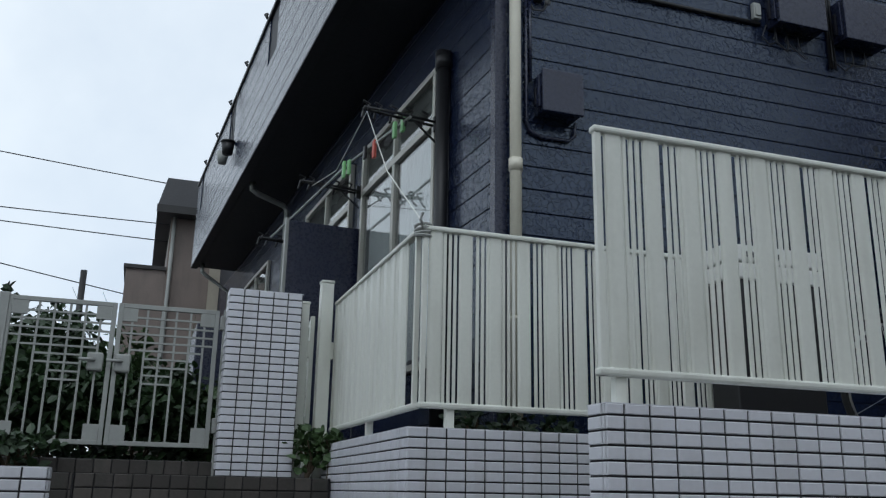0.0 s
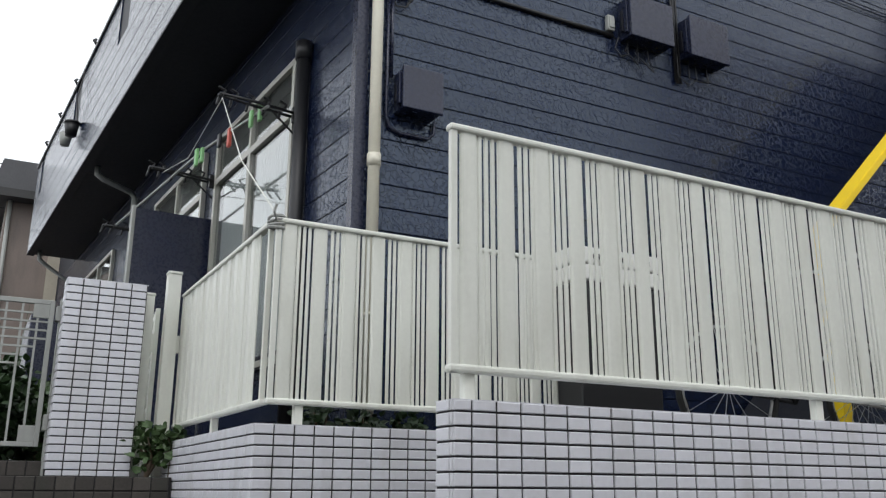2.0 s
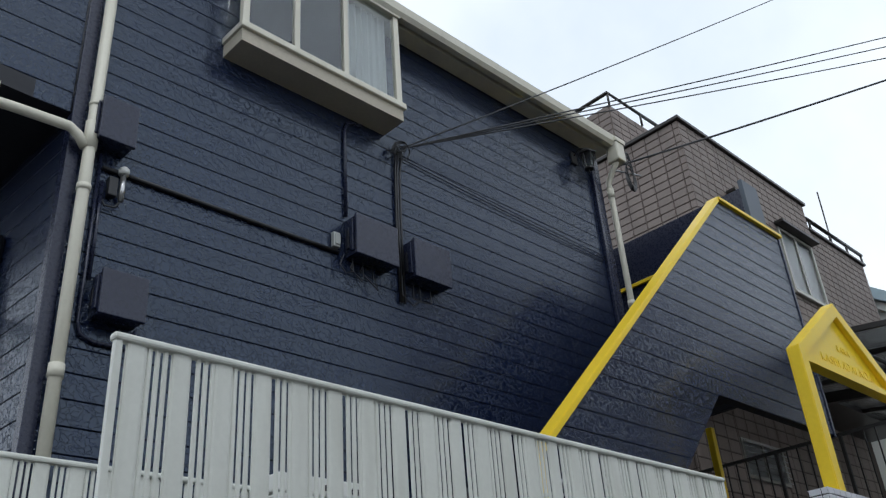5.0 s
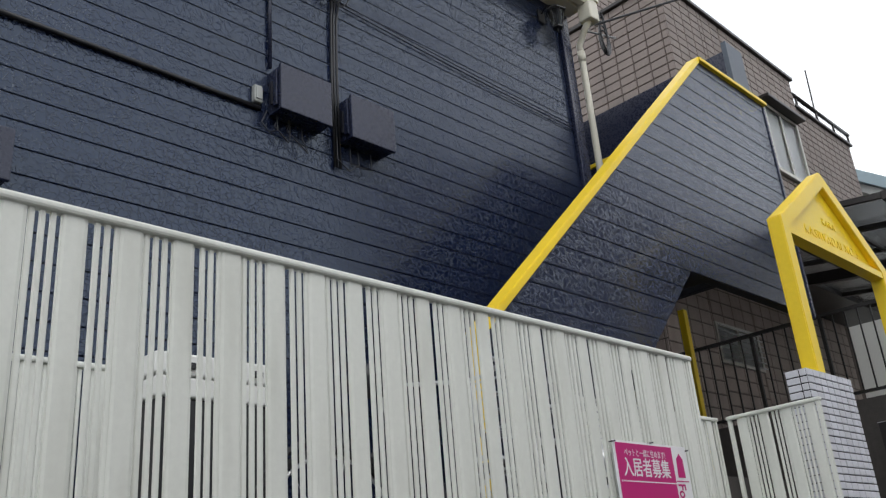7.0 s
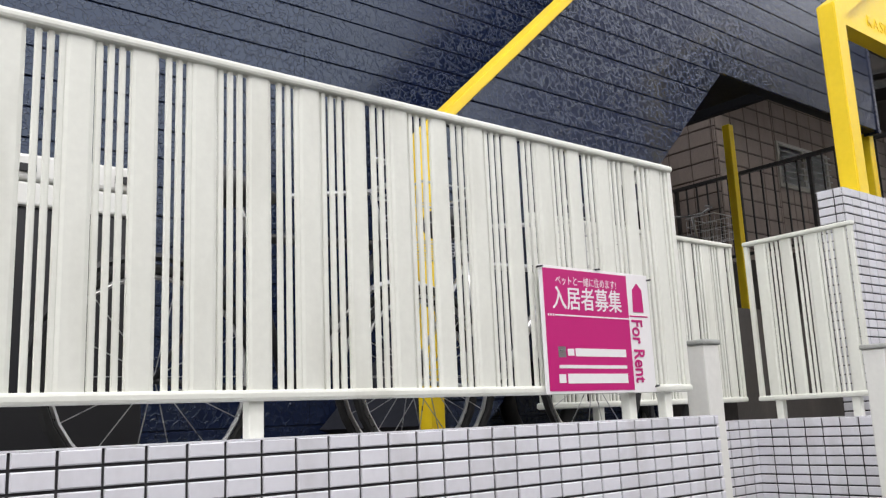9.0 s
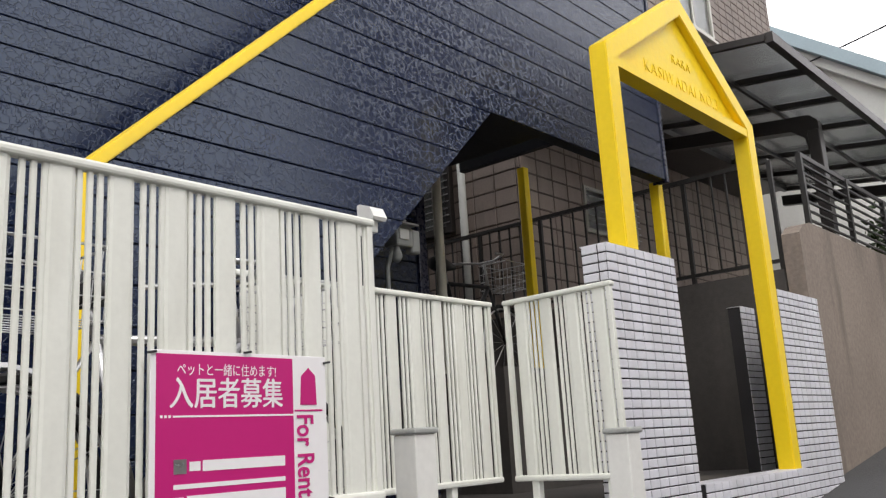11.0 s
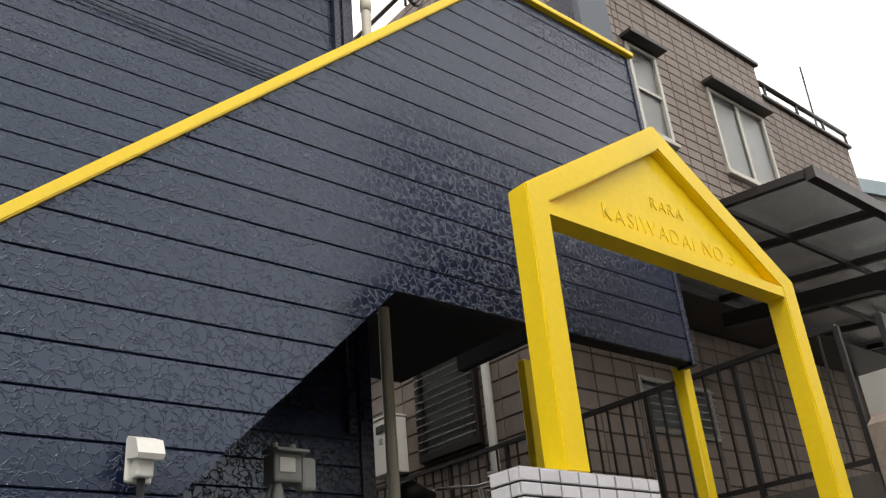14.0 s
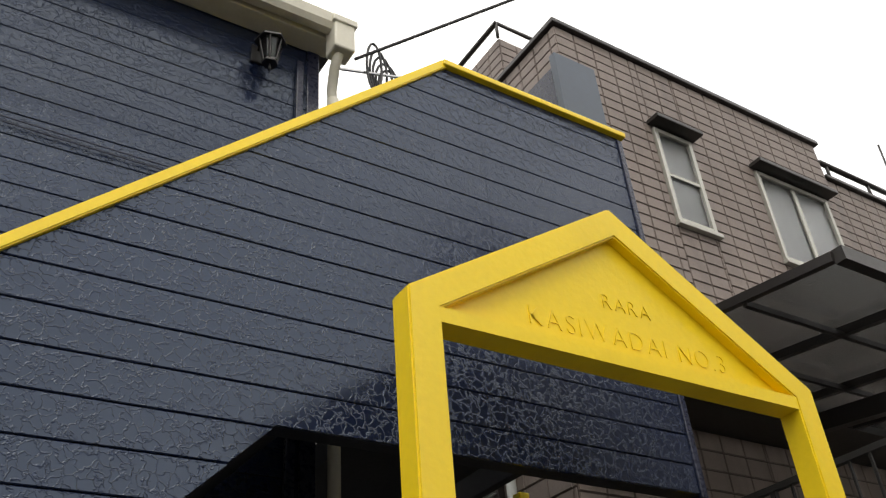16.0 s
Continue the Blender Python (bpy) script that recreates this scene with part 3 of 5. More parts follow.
# conduits and cables on the street wall
cables = thing("wall_cables", (2.6, CY, 4.8), "black cables and conduits clipped to the siding", "cable")
yc = CY - 0.035
part("horizontal_conduit", tube([(0.70, yc, 4.80), (1.3, yc, 4.80), (2.0, yc, 4.80), (2.58, yc, 4.80)], 0.016, 8), BLACK, cables)
part("conduit", tube([(2.66, yc, 5.15), (2.66, yc, 6.0), (2.70, yc, 6.1), (2.85, yc, 6.13)], 0.014, 8), NAVY_FLAT, cables)
for dx in (0.0, 0.022, 0.05):
    part("conduit", tube([(3.20 + dx, yc, 4.55), (3.20 + dx, yc, 5.3), (3.21 + dx, yc - 0.004, 5.8), (3.23 + dx * 1.5, yc, 6.08)], 0.009, 8), BLACK, cables)
part("conduit", tube([(0.50 + 0.21, yc, 4.0), (0.71, yc, 4.7)], 0.012, 8), NAVY_FLAT, cables)
part("conduit", tube([(0.68, yc, 4.9), (0.68, yc, 3.72), (0.70, yc, 3.65), (0.78, yc, 3.62), (0.98, yc, 3.62), (1.02, yc, 3.66), (1.03, yc, 3.75)], 0.012, 8), NAVY_FLAT, cables)
crng = random.Random(4)
for k in (0, 2, 4):
    x, z = 2.62 + 0.05 * k, 4.74
    part("loop_cable", tube([(x, yc - 0.02, z + 0.05), (x - 0.05, yc - 0.03, z - 0.06), (x - 0.01 + 0.03 * k, yc - 0.05, z - 0.13 - 0.015 * k), (x + 0.07, yc - 0.04, z - 0.09), (x + 0.07, yc - 0.03, z + 0.03)], 0.005, 6), BLACK, cables)
for k in (0, 3):
    x, z = 3.27 + 0.04 * k, 4.70
    part("loop_cable", tube([(x - 0.06, yc - 0.02, z + 0.08), (x - 0.07, yc - 0.03, z - 0.1), (x + 0.02, yc - 0.05, z - 0.18 + 0.02 * k), (x + 0.12, yc - 0.04, z - 0.10), (x + 0.12, yc - 0.03, z + 0.03)], 0.005, 6), BLACK, cables)
for dz in (0.0, 0.035):
    part("sagging_cable", tube([(3.24 + (6.3 - 3.24) * s, yc, 6.02 + (5.95 - 6.02) * s - dz - 0.02 * math.sin(math.pi * s)) for s in [i / 12 for i in range(13)]], 0.005, 6), NAVY_FLAT, cables)
knot = thing("cable_knot", (3.24, CY, 6.05), "tangle of black service cables under the bay window", "cable")
for k in range(9):
    a, r = k * 0.8, crng.uniform(0.04, 0.11)
    part("loop_cable", tube([(3.24 + r * math.cos(a + s) * 1.2, yc - 0.03 - 0.01 * k % 0.05, 6.03 + r * math.sin(a + 1.3 * s)) for s in [i * 0.5 for i in range(9)]], 0.005, 6), BLACK, knot)
outlet = thing("outlet_box", (2.56, CY, 4.85), "weathered grey outdoor socket box", "outlet")
part("casing", box(2.52, 2.585, CY - 0.06, CY - 0.017, 4.83, 4.96, bevel=0.008), GATE, outlet)
part("cover", box(2.528, 2.577, CY - 0.07, CY - 0.058, 4.85, 4.94, bevel=0.004), GATE, outlet)
sensor = thing("junction_box", (0.8, CY, 4.7), "small junction box with a white cap", "junction box")
part("casing", box(0.74, 0.80, CY - 0.07, CY - 0.017, 4.60, 4.74, bevel=0.008), BLACK, sensor)
part("cap", tube([(0.83, CY - 0.06, 4.78), (0.83, CY - 0.06, 4.82), (0.83, CY - 0.06, 4.835)], [0.034, 0.034, 0.02], 12), WHITE_PAINT, sensor)
part("stem", tube([(0.83, CY - 0.06, 4.58), (0.83, CY - 0.06, 4.78)], 0.018, 10), STEEL, sensor)
part("lead", tube([(0.83, CY - 0.06, 4.58), (0.80, CY - 0.05, 4.53), (0.74, CY - 0.04, 4.53), (0.71, CY - 0.035, 4.58)], 0.007, 6), BLACK, sensor)


def wall_lantern(x, z):
    t = thing("wall_lantern", (x, CY, z), "black carriage lantern on the navy wall", "wall lamp")
    y = CY - 0.017
    part("back_plate", box(x - 0.05, x + 0.05, y - 0.02, y, z - 0.07, z + 0.09, bevel=0.008), IRON, t)
    part("arm", tube([(x, y - 0.02, z + 0.04), (x, y - 0.10, z + 0.10), (x + 0.02, y - 0.17, z + 0.06)], 0.010, 8), IRON, t)
    cx, cy = x + 0.03, y - 0.17

    def ring(r0, r1, z0, z1, seg=6):
        return tube([(cx, cy, z0), (cx, cy, z1)], [r0, r1], seg)
    part("roof", ring(0.105, 0.03, z - 0.0, z + 0.07), IRON, t)
    part("rim", ring(0.11, 0.11, z - 0.015, z), IRON, t)
    part("glass", ring(0.045, 0.078, z - 0.19, z - 0.015), FROST, t, "frosted glass body")
    for k in range(6):
        a = math.pi / 3 * k + 0.1
        part("rib", tube([(cx + 0.048 * math.cos(a), cy + 0.048 * math.sin(a), z - 0.19), (cx + 0.084 * math.cos(a), cy + 0.084 * math.sin(a), z - 0.015)], 0.006, 6), IRON, t)
    part("base", ring(0.055, 0.055, z - 0.21, z - 0.19), IRON, t)
    part("finial", ring(0.012, 0.004, z - 0.26, z - 0.21, 8), IRON, t)


wall_lantern(5.99, 7.13)

# wires from the eaves to the street
def wire(name, a, b, sag, r, label):
    pts = []
    for i in range(25):
        s = i / 24
        p = Vector(a).lerp(Vector(b), s)
        p.z -= sag * 4 * s * (1 - s)
        pts.append(p)
    tagged(part(name, tube(pts, r, 6), BLACK), label, "wire")


for end in ((15.8, -3.4, 12.2), (15.9, -3.3, 12.0), (16.1, -3.2, 11.8), (13.6, -0.1, 13.8)):
    wire("service_wire", (3.27, CY - 0.06, 6.06), end, 0.06, 0.007, "black overhead service wire to the house")
wire("service_wire", (6.62, CY - 0.25, 7.2), (14.5, -4.3, 10.9), 0.08, 0.013, "thick black overhead cable to the eaves")
coil = thing("cable_coil", (6.8, CY - 0.2, 7.2), "hanging loops of black cable at the eaves", "cable")
for k in range(5):
    part("loop", tube([(6.78 + 0.05 * k + (0.06 + 0.01 * k) * math.cos(a), CY - 0.25 + 0.03 * k, 7.2 + (0.24 - 0.02 * k) * math.sin(a)) for a in [i * math.pi / 8 for i in range(16)]], 0.010, 6, closed=True), BLACK, coil)
part("bracket", tube([(6.5, CY - 0.2, 7.1), (7.0, CY - 0.25, 7.2)], 0.012, 6), STEEL, coil)

# ---- outside stair ----
SY = 0.90
stair = thing("outside_stair", (5.5, 1.4, 1.6), "covered outside stair in navy siding with yellow capping", "stair")
ST = [(3.22, 1.60), (3.22, 3.00), (6.66, 6.20), (7.95, 6.20), (7.95, 3.89), (5.716, 3.89), (3.38, 1.60)]
stair_wall = part("stair_wall", prism([(x, z) for x, z in ST], SY + 0.002, SY + 0.09, "y"), GROOVE, stair, "navy siding stair parapet")
sheets = [[(3.22, 1.60), (3.22, 3.00), (6.66, 6.20), (6.848, 6.20), (6.848, 3.89), (5.716, 3.89), (3.38, 1.60)], [(6.851, 3.89), (6.851, 6.20), (7.95, 6.20), (7.95, 3.89)]]
clad(stair_wall, sheets, (0, SY + 0.002, 0), (1, 0, 0), (0, -1, 0), 3.7175, pitch=0.1595)
part("edge_trim", box(7.94, 7.98, SY - 0.025, SY + 0.10, 3.87, 6.18, bevel=0.005), NAVY_FLAT, stair)
# End wall in shade-dark navy; rear slab added to keep the underside dark.
part("end_wall", box(7.86, 7.93, SY + 0.09, 2.9, 4.45, 6.1), NAVY_SHADED, stair)
part("landing_slab", box(6.24, 7.53, SY + 0.092, 2.13, 4.4, 4.55), NAVY_SHADED, stair, "landing underside, its shade put into a near-black navy")
part("landing_slab", box(6.62, 7.53, 2.132, 3.2, 4.40, 4.55), NAVY_SHADED, stair)
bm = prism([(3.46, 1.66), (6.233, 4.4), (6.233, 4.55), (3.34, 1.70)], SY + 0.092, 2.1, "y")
part("flight_underside", bm, NAVY_SHADED, stair)
# yellow capping
d = Vector((6.66 - 3.22, 0, 6.20 - 3.00)).normalized()
up = Vector((-d.z, 0, d.x))
a, b = Vector((3.20, SY + 0.03, 2.986)), Vector((6.67, SY + 0.03, 6.2133))
bm = bar(a + up * 0.025, b + up * 0.025, 0.13, 0.05)
bmesh.ops.bevel(bm, geom=list(bm.edges), offset=0.006, segments=2, affect="EDGES")
part("capping", bm, YELLOW, stair, "yellow sloping cap rail")
part("capping", box(6.63, 8.0, SY - 0.05, SY + 0.11, 6.201, 6.240, bevel=0.006), YELLOW, stair, "yellow level cap rail")
part("end_post", box(3.145, 3.222, SY - 0.03, SY + 0.06, 1.57, 3.02, bevel=0.006), YELLOW, stair, "yellow end post")
part("stair_post", box(7.945, 8.025, SY + 0.06, SY + 0.14, 1.0, 3.90, bevel=0.008), YELLOW, stair, "yellow square post")
part("stair_post", box(7.81, 7.885, 2.14, 2.215, 1.2, 4.3, bevel=0.008), YELLOW, stair, "yellow square post")
part("rear_capping", box(7.63, 7.69, 2.3, 3.1, 6.20, 6.25, bevel=0.005), YELLOW, stair, "short yellow capping")
part("screen_panel", box(7.66, 7.72, 1.05, 3.2, 4.65, 6.84), NAVY_FLAT, stair, "navy wind screen on the landing")
part("screen_end", box(7.66, 8.02, 0.995, 1.05, 4.65, 6.95, bevel=0.004), BLUEGREY, stair, "blue-grey end sheet")

# ---- yellow entrance portal ----
PY0, PY1 = 0.17, 0.285
portal = thing("entrance_portal", (6.9, 0.24, 1.6), "yellow painted gable portal with raised lettering", "portal")
XL0, XL1, XR0, XR1, ZC, ZA = 5.880, 6.01, 7.868, 7.998, 4.146, 4.82
XA = (XL0 + XR1) / 2
g = 0.15
bm = prism([(XL0, 2.93), (XL0, ZC), (XA, ZA), (XR1, ZC), (XR1, 1.60), (XR0, 1.60), (XR0, 4.085), (XA, ZA - g), (XL1, 4.085), (XL1, 2.93)], PY0, PY1)
bmesh.ops.bevel(bm, geom=list(bm.edges), offset=0.007, segments=2, affect="EDGES")
part("frame", bm, YELLOW, portal, "yellow posts and gable beams")
part("lintel", box(XL1 - 0.004, XR0 + 0.004, PY0 + 0.004, PY1 - 0.004, 4.03, 4.09), YELLOW, portal)
tym = part("tympanum", prism([(XL1 - 0.02, 4.08), (XR0 + 0.02, 4.08), (XA, ZA - g + 0.012)], PY0 + 0.05, PY1 - 0.03), YELLOW, portal, "recessed yellow gable panel")


def raised_letters(text, size, z, wide):
    """Each letter a raised piece of its own, laid out to the given width."""
    obs, u = [], 0.0
    for ch in text:
        if ch == " ":
            u += size * 0.45
            continue
        ob = writing(ch, size, (0, 0, 0), YELLOW, tym, "raised_letter", depth=0.003, align="LEFT", weight=-0.003)
        xs = [v.co.x for v in ob.data.vertices]
        obs.append((ob, u - min(xs)))
        u += max(xs) - min(xs) + size * 0.22
    k = wide / (u - size * 0.22)
    for ob, o in obs:
        for v in ob.data.vertices:
            v.co = Vector((XA + 0.03 - wide / 2 + (v.co.x + o) * k, v.co.y + PY0 + 0.0485, v.co.z + z))


raised_letters("RARA", 0.10, 4.345, 0.26)
raised_letters("KASIWADAI NO.3", 0.125, 4.185, 1.06)

# ---- white tiled garden walls ----
def tiled_wall(x0, x1, y0, y1, z0, z1, label, faces, category="wall", first=0.0, top_row=None):
    """A core wall with tiles on the faces named: s street side, w and e ends, n back."""
    t = thing("tiled_wall", ((x0 + x1) / 2, (y0 + y1) / 2, z0), label, category, kind="structure")
    part("core", box(x0, x1, y0, y1, z0, z1), GROUT, t, "dark grouted core")
    for f, zt in faces:
        if f == "s":
            tile_face(t, (x0 - 0.008, y0), 0, x1 - x0 + 0.016, zt, z1 + 0.004, first=first, top_row=top_row)
        if f == "w":
            tile_face(t, (x0, y1), -90, y1 - y0, zt, z1 + 0.004, top_row=top_row)
        if f == "e":
            tile_face(t, (x1, y0), 90, y1 - y0, zt, z1 + 0.004, top_row=top_row)
        if f == "n":
            tile_face(t, (x1, y1), 180, x1 - x0, zt, z1 + 0.004, top_row=top_row)
    part("coping", box(x0 - 0.006, x1 + 0.006, y0 - 0.006, y1 + 0.006, z1 + 0.0005, z1 + 0.004), TILE, t)
    return t


WT = 1.69
tiled_wall(-0.01, 3.86, -0.052, 0.07, -0.2, WT, "low wall of white glazed tiles under the fence", [("s", 1.05), ("w", 1.15), ("e", 1.1)], first=0.073, top_row=0.041)
tiled_wall(3.70, 5.42, 0.70, 0.82, 0.3, WT - 0.045, "recessed low wall of white glazed tiles", [("s", 1.0)])
tiled_wall(5.36, 5.48, 0.02, 0.70, 0.3, WT - 0.045, "short return wall of white glazed tiles", [("w", 1.0)])
tiled_wall(-0.27, 1.75, 1.39, 1.51, 0.0, WT, "low wall of white glazed tiles beside the steps", [("s", 1.2), ("w", 1.2)])
tiled_wall(-0.27, -0.15, 1.515, 3.45, 0.0, WT, "side wall of white glazed tiles along the steps", [("w", 1.2)])
tiled_wall(-3.6, -1.82, 1.34, 1.46, 0.0, 1.46, "low white tiled wall across the steps", [("s", 1.0), ("e", 1.0)])
tiled_wall(5.615, 6.36, 0.15, 0.30, 0.6, 2.92, "white tiled pier carrying the yellow portal", [("s", 1.25), ("w", 1.6), ("e", 1.0)], "pier")
tiled_wall(8.0, 8.82, 0.17, 0.33, 0.9, 2.90, "white tiled pier beside the portal post", [("s", 1.3), ("w", 1.4)], "pier")
tiled_wall(8.36, 8.62, 0.60, 0.70, 1.0, 2.87, "narrow white tiled pier further back", [("s", 1.4)], "pier")
tiled_wall(6.42, 7.99, 0.14, 0.30, 0.8, 1.655, "low white tiled kerb across the entrance", [("s", 1.3)], "kerb")
tiled_wall(-0.985, -0.495, 3.30, 3.46, 1.40, 2.705, "white tiled gate pier at the garden steps", [("s", 1.47), ("w", 1.5)], "pier")

# brown tiled steps between the walls
steps = thing("garden_steps", (-1.1, 3.0, 0.2), "weathered grey-brown tiled garden steps", "steps", kind="structure")
for i in range(6):
    y0 = 3.06 - 0.30 * i
    z1 = 1.47 - 0.17 * i
    part("step", box(-1.81, -0.285, y0, y0 + 0.31 if i else 4.4, z1 - 0.17 if i < 5 else 0.1, z1 - 0.002), GROUT, steps)
    tile_face(steps, (-1.81, y0), 0, 1.52, z1 - 0.17, z1, tw=0.108, th=0.085, mat=BTILE)
part("landing", box(-4.0, -1.815, 3.06, 4.4, 0.1, 1.468), GROUT, steps)
tile_face(steps, (-4.0, 3.06), 0, 2.18, 1.2, 1.47, tw=0.108, th=0.10, mat=BTILE)
part("upper_step", box(-4.0, -0.96, 3.50, 4.5, 1.40, 1.565), GROUT, steps)
tile_face(steps, (-4.0, 3.50), 0, 3.04, 1.47, 1.565, tw=0.108, th=0.095, mat=BTILE)


# ---- slatted fences ----
def slat_mesh(w, d, h):
    """An upright extrusion with softly rounded front corners."""
    c = min(0.012, w * 0.3)
    pts = [(-w / 2, d), (-w / 2, c), (-w / 2 + c * 0.3, c * 0.3), (-w / 2 + c, 0), (w / 2 - c, 0), (w / 2 - c * 0.3, c * 0.3), (w / 2, c), (w / 2, d)]
    bm = prism(pts, 0, h, "z")
    me = bpy.data.meshes.new("slat")
    bm.normal_update()
    bm.to_mesh(me)
    bm.free()
    me.materials.append(FENCE)
    return me


FZ0, FZ1 = 1.79, 2.72
SLAT, ROD = slat_mesh(0.074, 0.007, FZ1 - FZ0 - 0.045), slat_mesh(0.0170, 0.010, FZ1 - FZ0 - 0.045)


def fence(name, a, b, label, posts, phase=0.0, bare=0.01, drop=0.0):
    """Slats and rods between two rails from a to b (plan), street side to the right hand."""
    a, b = Vector((*a, 0)), Vector((*b, 0))
    d = (b - a).normalized()
    length = (b - a).length
    yaw = math.atan2(d.y, d.x)
    t = thing(name, (*a[:2], FZ0), label, "fence", kind="structure")
    local = Matrix.Translation(a - Vector((0, 0, drop))) @ Matrix.Rotation(yaw, 4, "Z")

    def rail(z0, z1, y0, y1, nm):
        bm = box(-0.02, length + 0.02, y0, y1, z0, z1, bevel=0.009)
        bmesh.ops.transform(bm, matrix=local, verts=bm.verts)
        part(nm, bm, FENCE, t)
    rail(FZ1 - 0.027, FZ1, -0.020, 0.026, "top_rail")
    rail(FZ0, FZ0 + 0.029, -0.018, 0.030, "bottom_rail")
    u = phase
    turn_no = 0
    while u < length - 0.03:
        turn_no += 1
        o = 0.066 if turn_no % 2 == 0 else 0.049
        for k, (w, me) in enumerate(((0.0, SLAT), (o, ROD), (o + 0.0285, ROD), (o + 0.057, ROD))):
            if 0.01 < u + w < length - bare:
                ob = new("slat" if k == 0 else "rod", me)
                ob.parent, ob.matrix_parent_inverse = t, t.matrix_basis.inverted()
                ob.matrix_basis = local @ Matrix.Translation((u + w, -0.008 if k == 0 else -0.004, FZ0 + 0.02))
        u += 0.163
    for u in posts:
        bm = box(u - 0.022, u + 0.022, 0.0, 0.04, WT - 0.003, FZ0 + 0.01, bevel=0.004)
        bmesh.ops.transform(bm, matrix=local, verts=bm.verts)
        part("stub_post", bm, FENCE, t)
    for u in (0.0, length):
        bm = box(u - 0.013, u + 0.013, -0.012, 0.014, FZ0, FZ1 - 0.01, bevel=0.003)
        bmesh.ops.transform(bm, matrix=local, verts=bm.verts)
        part("end_bar", bm, FENCE, t)
    return t


fence("street_fence", (0.012, 0.0), (3.755, 0.0), "off-white slatted aluminium fence along the street", (0.07, 1.85, 3.4, 3.62), 0.0655)
fence("recess_fence", (3.72, 0.76), (5.375, 0.76), "off-white slatted fence set back from the street", (0.4, 1.3), 0.10, drop=0.04)
fence("return_fence", (5.43, 0.675), (5.40, 0.035), "off-white slatted fence returning to the pier", (0.1, 0.55), 0.09, drop=0.04)
fence("corner_fence", (-0.19, 1.45), (1.72, 1.45), "off-white slatted fence on the corner wall", (0.15, 1.3), 0.06)
fence("side_fence", (-0.205, 3.50), (-0.205, 1.53), "off-white slatted fence along the garden steps", (0.1, 1.0), 0.05, bare=0.13)


# white posts by the kerb
def kerb_post(x, y, z0, z1, w):
    t = thing("kerb_post", (x, y, z0), "white square post with a worn cap", "post", "kerb posts")
    part("shaft", box(x - w / 2, x + w / 2, y - w / 2, y + w / 2, z0, z1, bevel=0.006), WHITE_PAINT, t)
    part("cap", box(x - w / 2 - 0.01, x + w / 2 + 0.01, y - w / 2 - 0.01, y + w / 2 + 0.01, z1, z1 + 0.022, bevel=0.007), GATE, t)


kerb_post(4.11, 0.16, 0.5, 1.995, 0.11)
kerb_post(4.88, -0.26, 0.7, 1.955, 0.10)

# ---- letting sign on the fence ----
SX0, SX1, SZ0, SZ1, SYF = 2.92, 3.515, 1.79, 2.235, -0.035
sign = thing("letting_sign", (3.2, SYF, 1.8), "magenta and white letting sign wired to the fence", "sign")
board = part("board", box(SX0, SX1, SYF, SYF + 0.006, SZ0, SZ1, bevel=0.002), WHITE, sign)
part("magenta_field", box(SX0 + 0.016, SX0 + 0.465, SYF - 0.0015, SYF - 0.0002, SZ0 + 0.010, SZ1 - 0.010), PINK, sign, "magenta printed field")
yt = SYF - 0.002


def jp(text, size, x, z, mat, width, nm="print", turn=(90, 0, 0), weight=0.0):
    return writing(text, size, (x, yt, z), mat, sign, nm, turn=turn, depth=0.0003, width=width, weight=weight)


jp("ペットと一緒に住めます!", 0.036, SX0 + 0.24, SZ1 - 0.052, WHITE, 0.325)
for k in (-1, 0, 1):
    jp("入居者募集", 0.088, SX0 + 0.24 + 0.0013 * k, SZ1 - 0.118 + 0.0008 * k, WHITE, 0.37).location.y = -0.0002 * (k + 1)
part("rule", box(SX0 + 0.065, SX0 + 0.465, yt - 0.0005, yt, SZ1 - 0.176, SZ1 - 0.171), WHITE, sign)
part("rule", box(SX0 + 0.470, SX1 - 0.018, yt + 0.0005, yt + 0.001, SZ1 - 0.164, SZ1 - 0.159), PINK, sign)
for k in range(3):
    part("dot", box(SX0 + 0.028 + 0.012 * k, SX0 + 0.035 + 0.012 * k, yt - 0.0005, yt, SZ1 - 0.177, SZ1 - 0.170), WHITE, sign)
jp("For Rent", 0.088, SX0 + 0.505, SZ1 - 0.290, PINK, 0.235, turn=(90, 90, 0), weight=0.0016)
# plain bars for the firm, its address and number
for x0, x1, z0, z1, m in ((0.155, 0.43, 0.288, 0.316, WHITE), (0.115, 0.148, 0.290, 0.314, WHITE), (0.068, 0.106, 0.283, 0.320, STEEL), (0.068, 0.43, 0.346, 0.358, WHITE), (0.108, 0.43, 0.376, 0.410, WHITE), (0.064, 0.098, 0.378, 0.408, WHITE)):
    part("print_bar", box(SX0 + x0, SX0 + x1, yt - 0.0006, yt, SZ1 - z1, SZ1 - z0), m, sign)
part("emblem", prism([(SX0 + 0.492, SZ1 - 0.145), (SX0 + 0.555, SZ1 - 0.145), (SX0 + 0.552, SZ1 - 0.06), (SX0 + 0.525, SZ1 - 0.035), (SX0 + 0.497, SZ1 - 0.06)], yt + 0.0002, yt + 0.001), PINK, sign, "plain magenta emblem")
for x, z in ((SX0, SZ1 - 0.01), (SX0 + 0.3, SZ1), (SX1, SZ1 - 0.02), (SX1, SZ0 + 0.02)):
    part("wire_tie", tube([(x - 0.012, SYF - 0.006, z), (x + 0.012, SYF - 0.006, z + 0.004), (x + 0.02, SYF + 0.03, z + 0.006)], 0.0035, 6), BLACK, sign)

